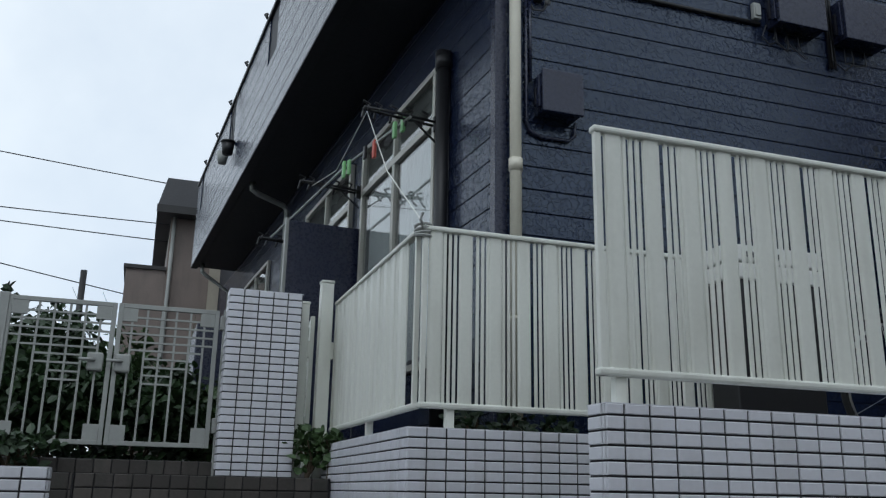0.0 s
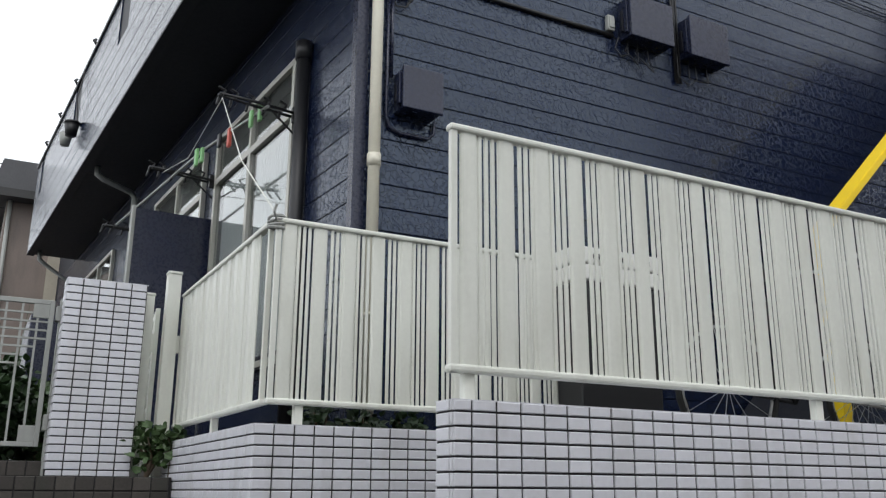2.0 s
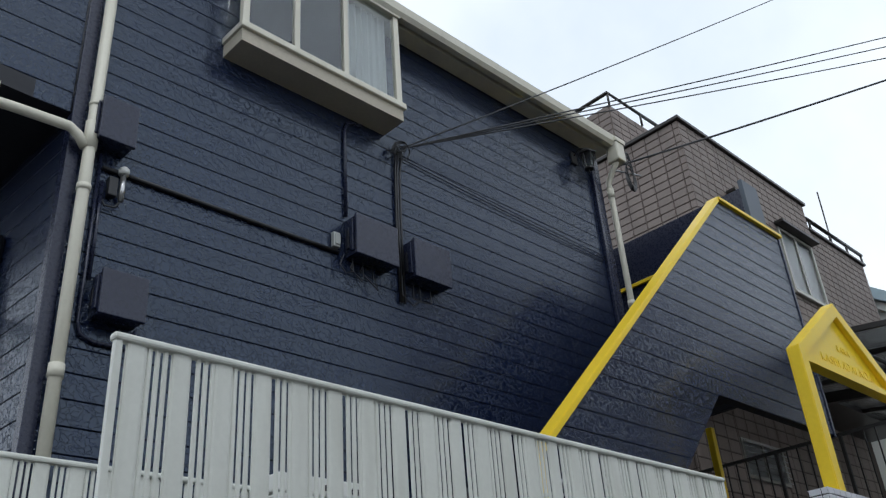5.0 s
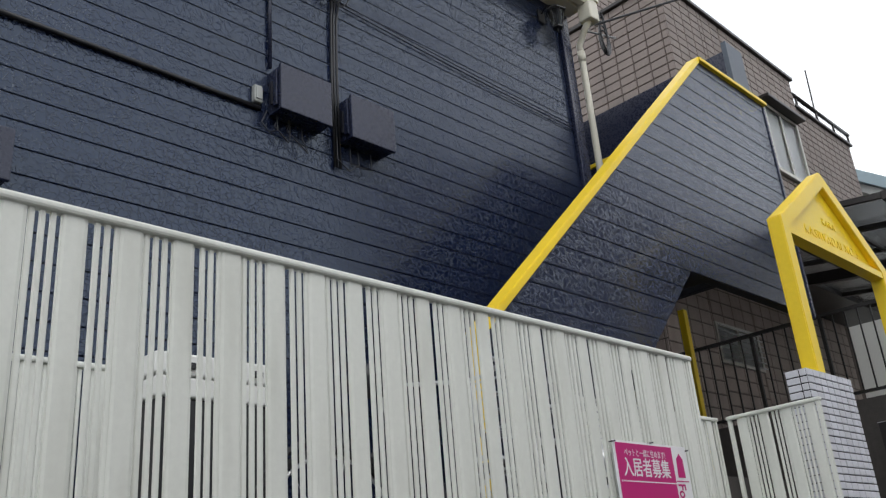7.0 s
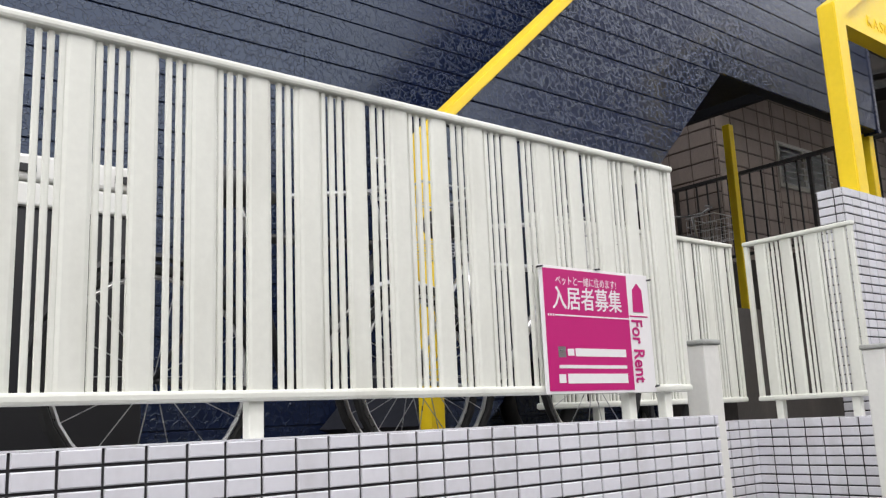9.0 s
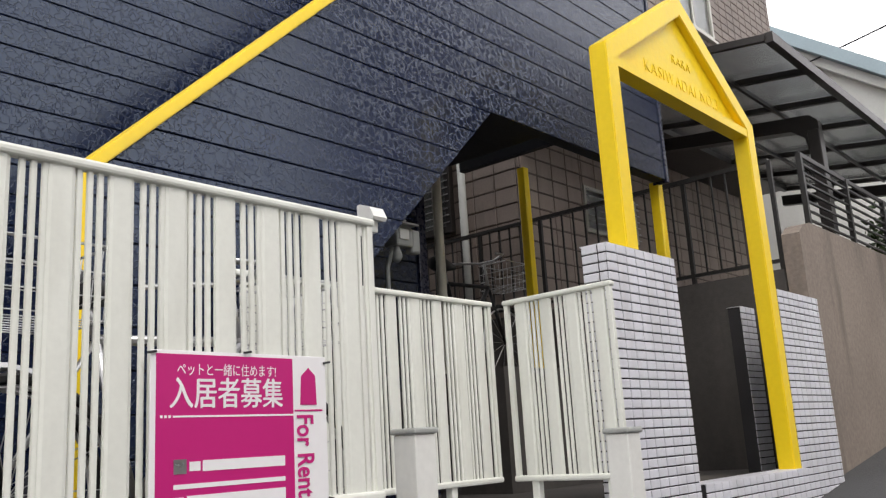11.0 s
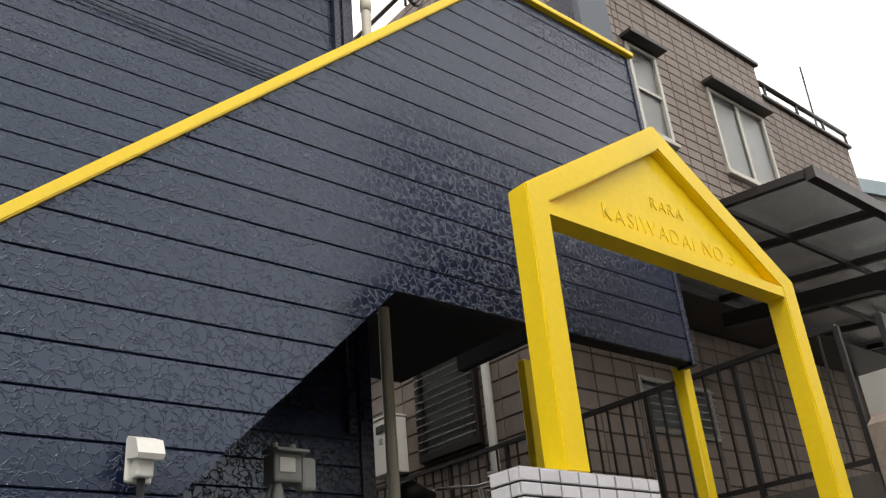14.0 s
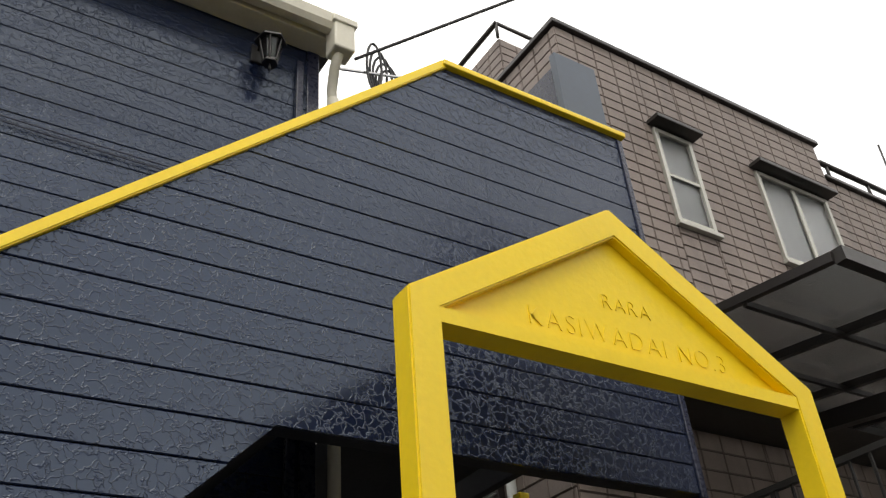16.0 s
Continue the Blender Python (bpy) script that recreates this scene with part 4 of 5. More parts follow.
# floodlights by the stair
x, y, z = 4.56, 0.80, 3.03
t = thing("floodlight", (x, y, z - 0.2), "small off-white garden floodlight on a stem", "lamp", "floodlights by the stair")
part("stem", tube([(x, y, 1.6), (x, y, z - 0.07)], 0.014, 8), BLACK, t)
part("back_plate", box(x - 0.045, x + 0.045, y + 0.02, y + 0.04, z - 0.09, z + 0.06, bevel=0.008), WHITE_PAINT, t)
part("hood", prism([(y + 0.02, z + 0.06), (y - 0.05, z + 0.035), (y - 0.075, z - 0.015), (y - 0.065, z - 0.03), (y + 0.02, z - 0.015)], x - 0.045, x + 0.045, "x"), WHITE_PAINT, t)
part("foot", box(x - 0.03, x + 0.03, y - 0.03, y + 0.02, z - 0.08, z - 0.02, bevel=0.008), WHITE_PAINT, t)
x, y, z = 5.47, 1.47, 3.20
t = thing("floodlight", (x, y, z - 0.2), "weathered grey twin floodlight under the stair", "lamp", "floodlights by the stair")
part("stem", tube([(x - 0.09, y + 0.02, 1.6), (x - 0.09, y + 0.02, 3.0), (x - 0.04, y + 0.01, z - 0.06)], 0.014, 8), GATE, t)
part("body", box(x - 0.07, x + 0.07, y - 0.05, y + 0.06, z - 0.07, z + 0.06, bevel=0.012), GATE, t)
part("lens", box(x - 0.05, x + 0.03, y - 0.058, y - 0.0505, z - 0.03, z + 0.035, bevel=0.003), WHITE_PAINT, t)
part("visor", prism([(y + 0.05, z + 0.085), (y - 0.09, z + 0.07), (y - 0.10, z + 0.055), (y + 0.05, z + 0.065)], x - 0.08, x + 0.08, "x"), GATE, t)
for k in (-0.04, 0.05):
    part("knuckle", tube([(x + k, y, z + 0.06), (x + k, y, z + 0.11)], 0.014, 8), GATE, t)
part("side_lamp", box(x + 0.075, x + 0.15, y - 0.04, y + 0.03, z - 0.10, z + 0.05, bevel=0.015), GATE, t)
part("sensor", tube([(x - 0.03, y, z - 0.07), (x - 0.04, y - 0.02, z - 0.13), (x - 0.06, y - 0.03, z - 0.16)], [0.02, 0.03, 0.022], 10), GATE, t)

# ---- bicycles behind the fence ----
def bicycle(x, y, z, colour, label):
    t = thing("bicycle", (x, y, z), label, "bicycle", "parked bicycles")
    r = 0.32
    for k, cx in enumerate((x, x + 1.02)):
        w = part("wheel", tube([(cx + r * math.cos(a), y, z + r + 0.012 + r * math.sin(a)) for a in [i * math.pi / 14 for i in range(28)]], 0.016, 6, closed=True), RUBBER, t)
        part("rim", tube([(cx + (r - 0.025) * math.cos(a), y, z + r + 0.012 + (r - 0.025) * math.sin(a)) for a in [i * math.pi / 14 for i in range(28)]], 0.008, 5, closed=True), STEEL, w)
        bm = bmesh.new()
        for i in range(14):
            a = i * math.pi / 7
            tube([(cx, y, z + r + 0.012), (cx + (r - 0.03) * math.cos(a), y, z + r + 0.012 + (r - 0.03) * math.sin(a))], 0.002, 4, bm=bm)
        part("spokes", bm, STEEL, w)
    A, B, S, H, D = (x, y, z + r), (x + 0.44, y, z + 0.28), (x + 0.30, y, z + 0.78), (x + 0.84, y, z + 0.80), (x + 1.02, y, z + r)
    for nm, p, q, rr in (("seat_tube", B, S, 0.017), ("down_tube", B, H, 0.019), ("top_tube", S, H, 0.017), ("chain_stay", A, B, 0.010), ("seat_stay", A, S, 0.009), ("fork", H, D, 0.014), ("stem", H, (x + 0.80, y, z + 1.0), 0.012), ("seat_post", S, (x + 0.27, y, z + 0.90), 0.012)):
        part(nm, tube([p, q], rr, 8), colour if nm not in ("stem", "seat_post") else STEEL, t)
    part("handlebar", tube([(x + 0.62, y - 0.27, z + 1.02), (x + 0.78, y - 0.22, z + 1.04), (x + 0.84, y - 0.08, z + 1.02), (x + 0.84, y + 0.08, z + 1.02), (x + 0.78, y + 0.22, z + 1.04), (x + 0.62, y + 0.27, z + 1.02)], 0.011, 8), STEEL, t)
    part("saddle", tube([(x + 0.13, y, z + 0.93), (x + 0.2, y, z + 0.935), (x + 0.40, y, z + 0.92)], [0.05, 0.075, 0.02], 10), BLACK, t)
    bx, bz = x + 0.92, z + 0.80
    basket = part("basket", tube([(bx, y - 0.15, bz + 0.22), (bx + 0.30, y - 0.15, bz + 0.22), (bx + 0.30, y + 0.15, bz + 0.22), (bx, y + 0.15, bz + 0.22)], 0.005, 6, closed=True), STEEL, t)
    for i in range(8):
        part("basket_wire", tube([(bx, y - 0.15 + 0.043 * i, bz + 0.2), (bx, y - 0.15 + 0.043 * i, bz), (bx + 0.28, y - 0.15 + 0.043 * i, bz), (bx + 0.30, y - 0.15 + 0.043 * i, bz + 0.22)], 0.0025, 4), STEEL, basket)
    for k in range(3):
        part("basket_wire", tube([(bx, y - 0.15, bz + 0.07 * k), (bx + 0.29, y - 0.15, bz + 0.07 * k), (bx + 0.29, y + 0.15, bz + 0.07 * k), (bx, y + 0.15, bz + 0.07 * k)], 0.0025, 4, closed=True), STEEL, basket)
    part("mudguard", tube([(x + 0.36 * math.cos(a), y, z + r + 0.012 + 0.36 * math.sin(a)) for a in [math.pi * (0.15 + 0.8 * i / 10) for i in range(11)]], 0.014, 5), BLACK if colour is BLACK else STEEL, t)


bicycle(1.75, 0.42, 1.55, BLACK, "black city bicycle parked behind the fence")
bicycle(2.75, 0.50, 1.55, STEEL, "silver city bicycle parked behind the fence")
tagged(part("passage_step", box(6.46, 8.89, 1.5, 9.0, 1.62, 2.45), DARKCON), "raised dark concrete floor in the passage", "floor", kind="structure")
bicycle(6.75, 2.45, 2.45, BLACK, "dark bicycle under the stair landing")

shelf = thing("storage_rack", (1.7, 1.25, 1.55), "white storage boxes on a black stand behind the fence", "storage box")
part("crate", box(1.40, 2.02, 1.12, 1.38, 2.625, 2.72, bevel=0.012), WHITE_PAINT, shelf)
part("crate", box(1.41, 2.01, 1.125, 1.375, 2.53, 2.618, bevel=0.01), WHITE_PAINT, shelf)
part("stand", box(1.43, 1.99, 1.14, 1.37, 1.55, 2.53, bevel=0.01), BLACK, shelf)
for k in (0, 1, 2):
    part("latch", box(1.52 + 0.17 * k, 1.58 + 0.17 * k, 1.108, 1.121, 2.65, 2.68, bevel=0.003), BLACK, shelf)
scooter = thing("covered_motorbike", (4.8, 1.6, 1.55), "black motorbike parked under the stair", "motorbike")
part("body", tube([(4.5, 1.5, 1.9), (4.7, 1.5, 2.3), (5.0, 1.5, 2.35), (5.3, 1.5, 2.15), (5.6, 1.5, 2.1)], [0.08, 0.17, 0.2, 0.16, 0.06], 12), BLACK, scooter)
for cx in (4.45, 5.65):
    part("wheel", tube([(cx + 0.26 * math.cos(a), 1.5, 1.83 + 0.26 * math.sin(a)) for a in [i * math.pi / 10 for i in range(20)]], 0.05, 8, closed=True), RUBBER, scooter)
part("handlebar", tube([(4.62, 1.15, 2.78), (4.7, 1.3, 2.72), (4.72, 1.5, 2.66), (4.7, 1.7, 2.72), (4.62, 1.85, 2.78)], 0.014, 8), BLACK, scooter)
part("headlight", tube([(4.55, 1.5, 2.62), (4.66, 1.5, 2.62)], [0.09, 0.06], 12), BLACK, scooter)
part("windshield", box(4.56, 4.60, 1.32, 1.68, 2.62, 2.9, bevel=0.015), GLASS, scooter)
part("mirror", tube([(4.68, 1.25, 2.75), (4.7, 1.2, 2.92), (4.7, 1.14, 2.97)], [0.008, 0.008, 0.05], 8), BLACK, scooter)


# ---- foliage ----
def leaves(centre, spread, count, size, seed, bm=None):
    """Loose folded leaves round a centre, denser inside."""
    bm = bm or bmesh.new()
    rng = random.Random(seed)
    for _ in range(count):
        d = Vector((rng.gauss(0, 1), rng.gauss(0, 1), rng.gauss(0, 1)))
        d = d.normalized() * (rng.random() ** 0.45)
        p = Vector(centre) + Vector((d.x * spread[0], d.y * spread[1], d.z * spread[2]))
        m = Matrix.Translation(p) @ Euler((rng.uniform(-1.2, 1.2), rng.uniform(-1.2, 1.2), rng.uniform(0, 6.3))).to_matrix().to_4x4()
        s = size * rng.uniform(0.6, 1.3)
        v = [bm.verts.new(m @ Vector(q)) for q in ((0, 0, 0), (s * 0.42, s * 0.35, s * 0.10), (s * 0.30, s * 0.8, s * 0.06), (0, s * 1.15, -s * 0.05), (-s * 0.30, s * 0.8, s * 0.06), (-s * 0.42, s * 0.35, s * 0.10))]
        c = bm.verts.new(m @ Vector((0, s * 0.55, -s * 0.06)))
        for i in range(6):
            bm.faces.new((v[i], v[(i + 1) % 6], c))
    return bm


def shrub(x, y, z, w, h, count, size, seed, label, mat, name="shrub"):
    t = thing(name, (x, y, z), label, "shrub")
    rng = random.Random(seed)
    tips = []
    for k in range(6):
        a = k * 1.05 + rng.uniform(-0.3, 0.3)
        tip = (x + w * 0.6 * math.cos(a), y + w * 0.5 * math.sin(a), z + h * rng.uniform(0.55, 0.95))
        tips.append(tip)
        part("stem", tube([(x, y, z), ((x + tip[0]) / 2 + 0.03, (y + tip[1]) / 2, z + h * 0.4), tip], [0.014, 0.010, 0.004], 6), BARK, t)
    bm = bmesh.new()
    for k, tip in enumerate(tips):
        leaves(tip, (w * 0.5, w * 0.45, h * 0.30), count // 9, size, seed + k, bm)
    leaves((x, y, z + h * 0.5), (w, w * 0.8, h * 0.5), count // 3, size, seed + 50, bm)
    part("foliage", bm, mat, t)
    return t


shrub(-0.40, 3.28, 1.47, 0.13, 0.30, 150, 0.055, 5, "small ivy bush growing by the gate post", LEAF)
shrub(-0.27, 3.20, 1.47, 0.10, 0.28, 110, 0.06, 6, "small ivy bush at the wall's foot", LEAF)
for k, (x, y, w, h) in enumerate(((-3.1, 5.4, 0.7, 1.1), (-2.2, 5.2, 0.6, 0.85), (-1.5, 5.3, 0.6, 0.8), (-0.95, 5.6, 0.5, 0.75), (-2.7, 6.6, 0.8, 1.35), (-3.6, 6.8, 0.9, 1.6), (-1.9, 7.2, 0.7, 1.2), (-4.4, 5.5, 0.8, 1.6))):
    shrub(x, y, 1.5, w, h, 2200, 0.085, 20 + k, "overgrown green garden shrub behind the gate", LEAF_DARK if k % 3 else LEAF)
shrub(-2.2, 3.25, 1.47, 0.28, 0.22, 260, 0.06, 60, "weedy clump on the tiled landing", LEAF_DARK)
for k in range(6):
    x = 0.1 + 0.27 * k
    shrub(x, 1.62, 1.55, 0.12, 0.24, 90, 0.05, 80 + k, "low weeds behind the tiled wall", LEAF_DARK)
grass = bmesh.new()
grng = random.Random(8)
for _ in range(34):
    x, y, h = grng.uniform(-3.8, -1.0), grng.uniform(5.5, 7.5), grng.uniform(0.9, 1.75)
    lean = grng.uniform(-0.5, 0.5)
    tube([(x, y, 1.5), (x + lean * 0.3, y, 1.5 + h * 0.6), (x + lean, y, 1.5 + h)], [0.006, 0.005, 0.002], 4, bm=grass)
tagged(part("tall_grass", grass, LEAF), "tall dry grass stalks over the shrubs", "grass", kind="stuff")


# ---- double lattice gate ----
def gate_leaf(x0, x1, y, z0, z1, flip, label):
    t = thing("gate_leaf", ((x0 + x1) / 2, y, z0), label, "gate", "double garden gate")
    part("stile", box(x0, x0 + 0.03, y, y + 0.03, z0, z1, bevel=0.003), GATE, t)
    part("stile", box(x1 - 0.03, x1, y, y + 0.03, z0, z1, bevel=0.003), GATE, t)
    part("top_bar", box(x0 + 0.03, x1 - 0.03, y, y + 0.03, z1 - 0.03, z1, bevel=0.003), GATE, t)
    part("bottom_bar", box(x0 + 0.03, x1 - 0.03, y, y + 0.03, z0, z0 + 0.03, bevel=0.003), GATE, t)
    w = x1 - x0
    n = 7
    for i in range(1, n):
        x = x0 + w * i / n
        part("picket", box(x - 0.007, x + 0.007, y + 0.006, y + 0.022, z0 + 0.03, z1 - 0.03), GATE, t)
    for k, (a, b) in enumerate(((0, n), (0, n), (0, n), (0, n - 1), (1, n - 1), (2, n - 2), (2, n - 2), (3, n - 2), (3, n - 2))):
        z = z1 - 0.09 - 0.055 * k
        if flip:
            a, b = n - b, n - a
        part("lattice_bar", box(x0 + w * a / n, x0 + w * b / n, y + 0.004, y + 0.020, z - 0.006, z + 0.006), GATE, t)
    for x in ((x0 + 0.03, x0 + 0.03 + w / n), (x1 - 0.03 - w / n, x1 - 0.03)):
        part("corner_plate", box(x[0], x[1], y + 0.002, y + 0.024, z1 - 0.12, z1 - 0.03, bevel=0.002), GATE, t)
        part("corner_plate", box(x[0], x[1], y + 0.002, y + 0.024, z0 + 0.03, z0 + 0.13, bevel=0.002), GATE, t)
    return t


GY = 3.50
g1 = gate_leaf(-2.37, -1.70, GY, 1.65, 2.585, False, "grey-white lattice garden gate leaf with a latch")
g2 = gate_leaf(-1.69, -1.03, GY, 1.65, 2.585, True, "grey-white lattice garden gate leaf beside the pier")
for x, par in ((-1.80, g1), (-1.63, g2)):
    part("lock_case", box(x - 0.05, x + 0.05, GY - 0.03, GY + 0.04, 2.12, 2.24, bevel=0.012), GATE, par)
    part("lever", tube([(x, GY - 0.04, 2.19), (x - 0.10, GY - 0.05, 2.19)], 0.010, 8), GATE, par)
gp = thing("gate_post", (-1.0, GY, 1.5), "grey-white aluminium gate post with hinges", "post", "gate posts")
part("shaft", box(-1.0, -0.955, GY - 0.01, GY + 0.04, 1.47, 2.60, bevel=0.004), GATE, gp)
for z in (1.75, 2.45):
    part("hinge", box(-1.02, -0.99, GY - 0.02, GY + 0.05, z, z + 0.10, bevel=0.004), GATE, gp)
gp2 = thing("gate_post", (-2.38, GY, 1.5), "grey-white aluminium gate post", "post", "gate posts")
part("shaft", box(-2.42, -2.36, GY - 0.01, GY + 0.05, 1.47, 2.60, bevel=0.004), GATE, gp2)

# side gate standing open between pier and fence
for x, z1 in ((-0.455, 2.68), (-0.285, 2.85)):
    t = thing("gate_post", (x, 3.55, 1.47), "tall white square gate post", "post", "side gate posts")
    part("shaft", box(x - 0.045, x + 0.045, 3.48, 3.57, 1.47, z1, bevel=0.005), FENCE, t)
    part("cap", box(x - 0.05, x + 0.05, 3.475, 3.575, z1, z1 + 0.02, bevel=0.006), FENCE, t)
    part("hinge", box(x + 0.045, x + 0.065, 3.49, 3.54, 2.3, 2.42, bevel=0.004), FENCE, t)
sg = thing("side_gate", (-0.36, 3.6, 1.5), "white lattice side gate standing open", "gate")
for y in (3.60, 4.25):
    part("stile", box(-0.375, -0.345, y, y + 0.03, 1.52, 2.62, bevel=0.003), FENCE, sg)
for k in range(12):
    z = 1.55 + 0.092 * k
    part("rail", box(-0.368, -0.352, 3.63, 4.25, z - 0.012, z + 0.012), FENCE, sg)
for k in range(1, 7):
    y = 3.60 + 0.093 * k
    part("picket", box(-0.366, -0.354, y - 0.012, y + 0.012, 1.53, 2.61), FENCE, sg)

# ---- laundry frame and balcony things on the side ----
part_screen = thing("balcony_partition", tuple(side_at(3.0, 0.4, 1.6)), "navy partition board between the terraces", "partition")
part("board", local_box(SM, 2.96, 3.0, 0.03, 0.70, 1.6, 3.78, bevel=0.004), NAVY_FLAT, part_screen)
part("edge", local_box(SM, 2.95, 3.01, 0.70, 0.73, 1.6, 3.80, bevel=0.004), GATE, part_screen)


def laundry_arm(u, z, label):
    t = thing("clothes_airer", tuple(side_at(u, 0.07, z)), label, "clothes airer", "clothes airers on the wall")
    part("bracket", local_box(SM, u - 0.02, u + 0.02, 0.03, 0.10, z - 0.06, z + 0.06, bevel=0.006), BLACK, t)
    for du in (-0.035, 0.035):
        part("arm", tube([side_at(u + du, 0.08, z), side_at(u + du, 0.40, z + 0.02), side_at(u + du * 0.4, 0.64, z + 0.03)], 0.011, 8), BLACK, t)
    for o in (0.18, 0.30, 0.42, 0.54, 0.63):
        part("hook", tube([side_at(u - 0.04, o, z + 0.01), side_at(u, o - 0.02, z + 0.03), side_at(u + 0.02, o - 0.04, z + 0.075), side_at(u + 0.02, o + 0.01, z + 0.095)], 0.010, 6), BLACK, t)
        part("prong", tube([side_at(u + 0.04, o, z + 0.02), side_at(u, o + 0.015, z - 0.03), side_at(u - 0.03, o + 0.03, z - 0.065)], 0.010, 6), BLACK, t)
    part("stay", tube([side_at(u, 0.06, z - 0.16), side_at(u, 0.26, z)], 0.008, 6), BLACK, t)


laundry_arm(0.90, 4.02, "black folding laundry arm beside the window")
laundry_arm(2.9, 4.12, "black folding laundry arm over the partition")
laundry_arm(4.9, 4.1, "black folding laundry arm further along the wall")
pole = thing("laundry_pole", tuple(side_at(1.5, 0.45, 4.05)), "thin laundry line with coloured pegs", "clothes line")
part("line", tube([side_at(0.85, 0.3, 4.02), side_at(2.0, 0.42, 4.05), side_at(5.0, 0.5, 4.16)], 0.013, 6), GATE, pole)
part("cord", tube([side_at(0.95, 0.60, 4.05), side_at(0.3, 0.64, 3.36), (-0.19, 1.46, 2.72)], 0.0035, 5), FENCE, pole)
part("cord", tube([side_at(0.95, 0.60, 4.05), side_at(1.9, 0.56, 3.92), side_at(2.9, 0.52, 4.12)], 0.0035, 5), FENCE, pole)
knot_rope = thing("rope_knot", (-0.19, 1.46, 2.70), "grey rope knotted round the fence corner", "rope")
for k in range(4):
    part("turn", tube([(-0.195 + 0.042 * math.cos(a), 1.475 + 0.042 * math.sin(a), 2.672 + 0.016 * k + 0.008 * math.sin(a + k)) for a in [i * math.pi / 6 for i in range(12)]], 0.008, 6, closed=True), GATE, knot_rope)
part("tail", tube([(-0.21, 1.43, 2.70), (-0.235, 1.40, 2.735), (-0.225, 1.39, 2.77)], 0.007, 6), GATE, knot_rope)
for k, (u, m) in enumerate(((0.95, CLOTH_GREEN), (1.05, CLOTH_GREEN), (1.45, CLOTH_RED), (1.6, BLACK), (1.95, CLOTH_GREEN), (2.0, CLOTH_GREEN))):
    part("peg", local_box(SM, u, u + 0.05, 0.30 + 0.03 * k, 0.325 + 0.03 * k, 3.95 - 0.02 * (k % 3), 4.06, bevel=0.006), m, pole)
pot = thing("hanging_planter", tuple(side_at(6.25, 0.85, 5.66)), "dark and grey plant pots hung on the balcony front", "plant pot")
part("pot", tube([side_at(6.55, BAL_OUT + 0.10, 5.69), side_at(6.55, BAL_OUT + 0.10, 5.86)], [0.065, 0.09], 14), BLACK, pot)
part("rim", tube([side_at(6.55, BAL_OUT + 0.10, 5.85), side_at(6.55, BAL_OUT + 0.10, 5.875)], 0.098, 14), BLACK, pot)
part("hanger", tube([side_at(6.55, BAL_OUT + 0.02, 6.6), side_at(6.55, BAL_OUT + 0.08, 6.2), side_at(6.55, BAL_OUT + 0.03, 5.85)], 0.008, 6), BLACK, pot)
part("front_pot", tube([side_at(6.85, BAL_OUT + 0.12, 5.66), side_at(6.85, BAL_OUT + 0.12, 5.82)], [0.055, 0.085], 14), GATE, pot, "weathered grey pot")
drain2 = thing("downpipe", tuple(side_at(6.3, 0.3, 4.9)), "grey drain elbow under the balcony", "downpipe")
part("pipe", tube([side_at(6.0, 0.58, 5.15), side_at(6.0, 0.58, 5.06), side_at(6.02, 0.50, 5.02), side_at(6.24, 0.12, 4.98), side_at(6.25, 0.07, 4.92), side_at(6.25, 0.06, 2.0)], 0.036, 10), GATE, drain2)
drain3 = thing("downpipe", tuple(side_at(10.5, 0.3, 4.9)), "grey drain elbow at the balcony's far end", "downpipe")
part("pipe", tube([side_at(10.6, 0.6, 5.15), side_at(10.6, 0.6, 5.02), side_at(10.62, 0.5, 4.95), side_at(10.7, 0.1, 4.72), side_at(10.7, 0.06, 2.0)], 0.036, 10), GATE, drain3)


# ---- brown tiled neighbour house ----
def tiled_front(parent, corner, yaw, outline_rects, tw, th, mat, depth=0.012, joint=0.012, name="tile_field"):
    """Many tiles joined in one sheet over rectangles (u0, u1, z0, z1), in a running pattern."""
    verts, faces = [], []
    turn = Matrix.Translation((*corner, 0)) @ Matrix.Rotation(radians(yaw), 4, "Z")
    for u0, u1, z0, z1 in outline_rects:
        r = 0
        z = z1
        while z > z0 + 0.03:
            h = min(th, z - z0)
            u = u0
            while u < u1 - 0.02:
                w = min(tw, u1 - u)
                k = len(verts)
                a, b, c, d = u + joint / 2, u + w - joint / 2, z - h + joint / 2, z - joint / 2
                for p in ((a, 0, c), (b, 0, c), (b, 0, d), (a, 0, d), (a + 0.005, -depth, c + 0.005), (b - 0.005, -depth, c + 0.005), (b - 0.005, -depth, d - 0.005), (a + 0.005, -depth, d - 0.005)):
                    verts.append(tuple(turn @ Vector(p)))
                faces += [(k + 4, k + 5, k + 6, k + 7)] + [(k + i, k + (i + 1) % 4, k + 4 + (i + 1) % 4, k + 4 + i) for i in range(4)]
                u += w
            z -= h
            r += 1
    me = bpy.data.meshes.new(name)
    me.from_pydata(verts, [], faces)
    me.update()
    me.materials.append(mat)
    ob = new(name, me)
    ob.parent, ob.matrix_parent_inverse = parent, parent.matrix_basis.inverted()
    tagged(ob, kind="stuff")
    return ob


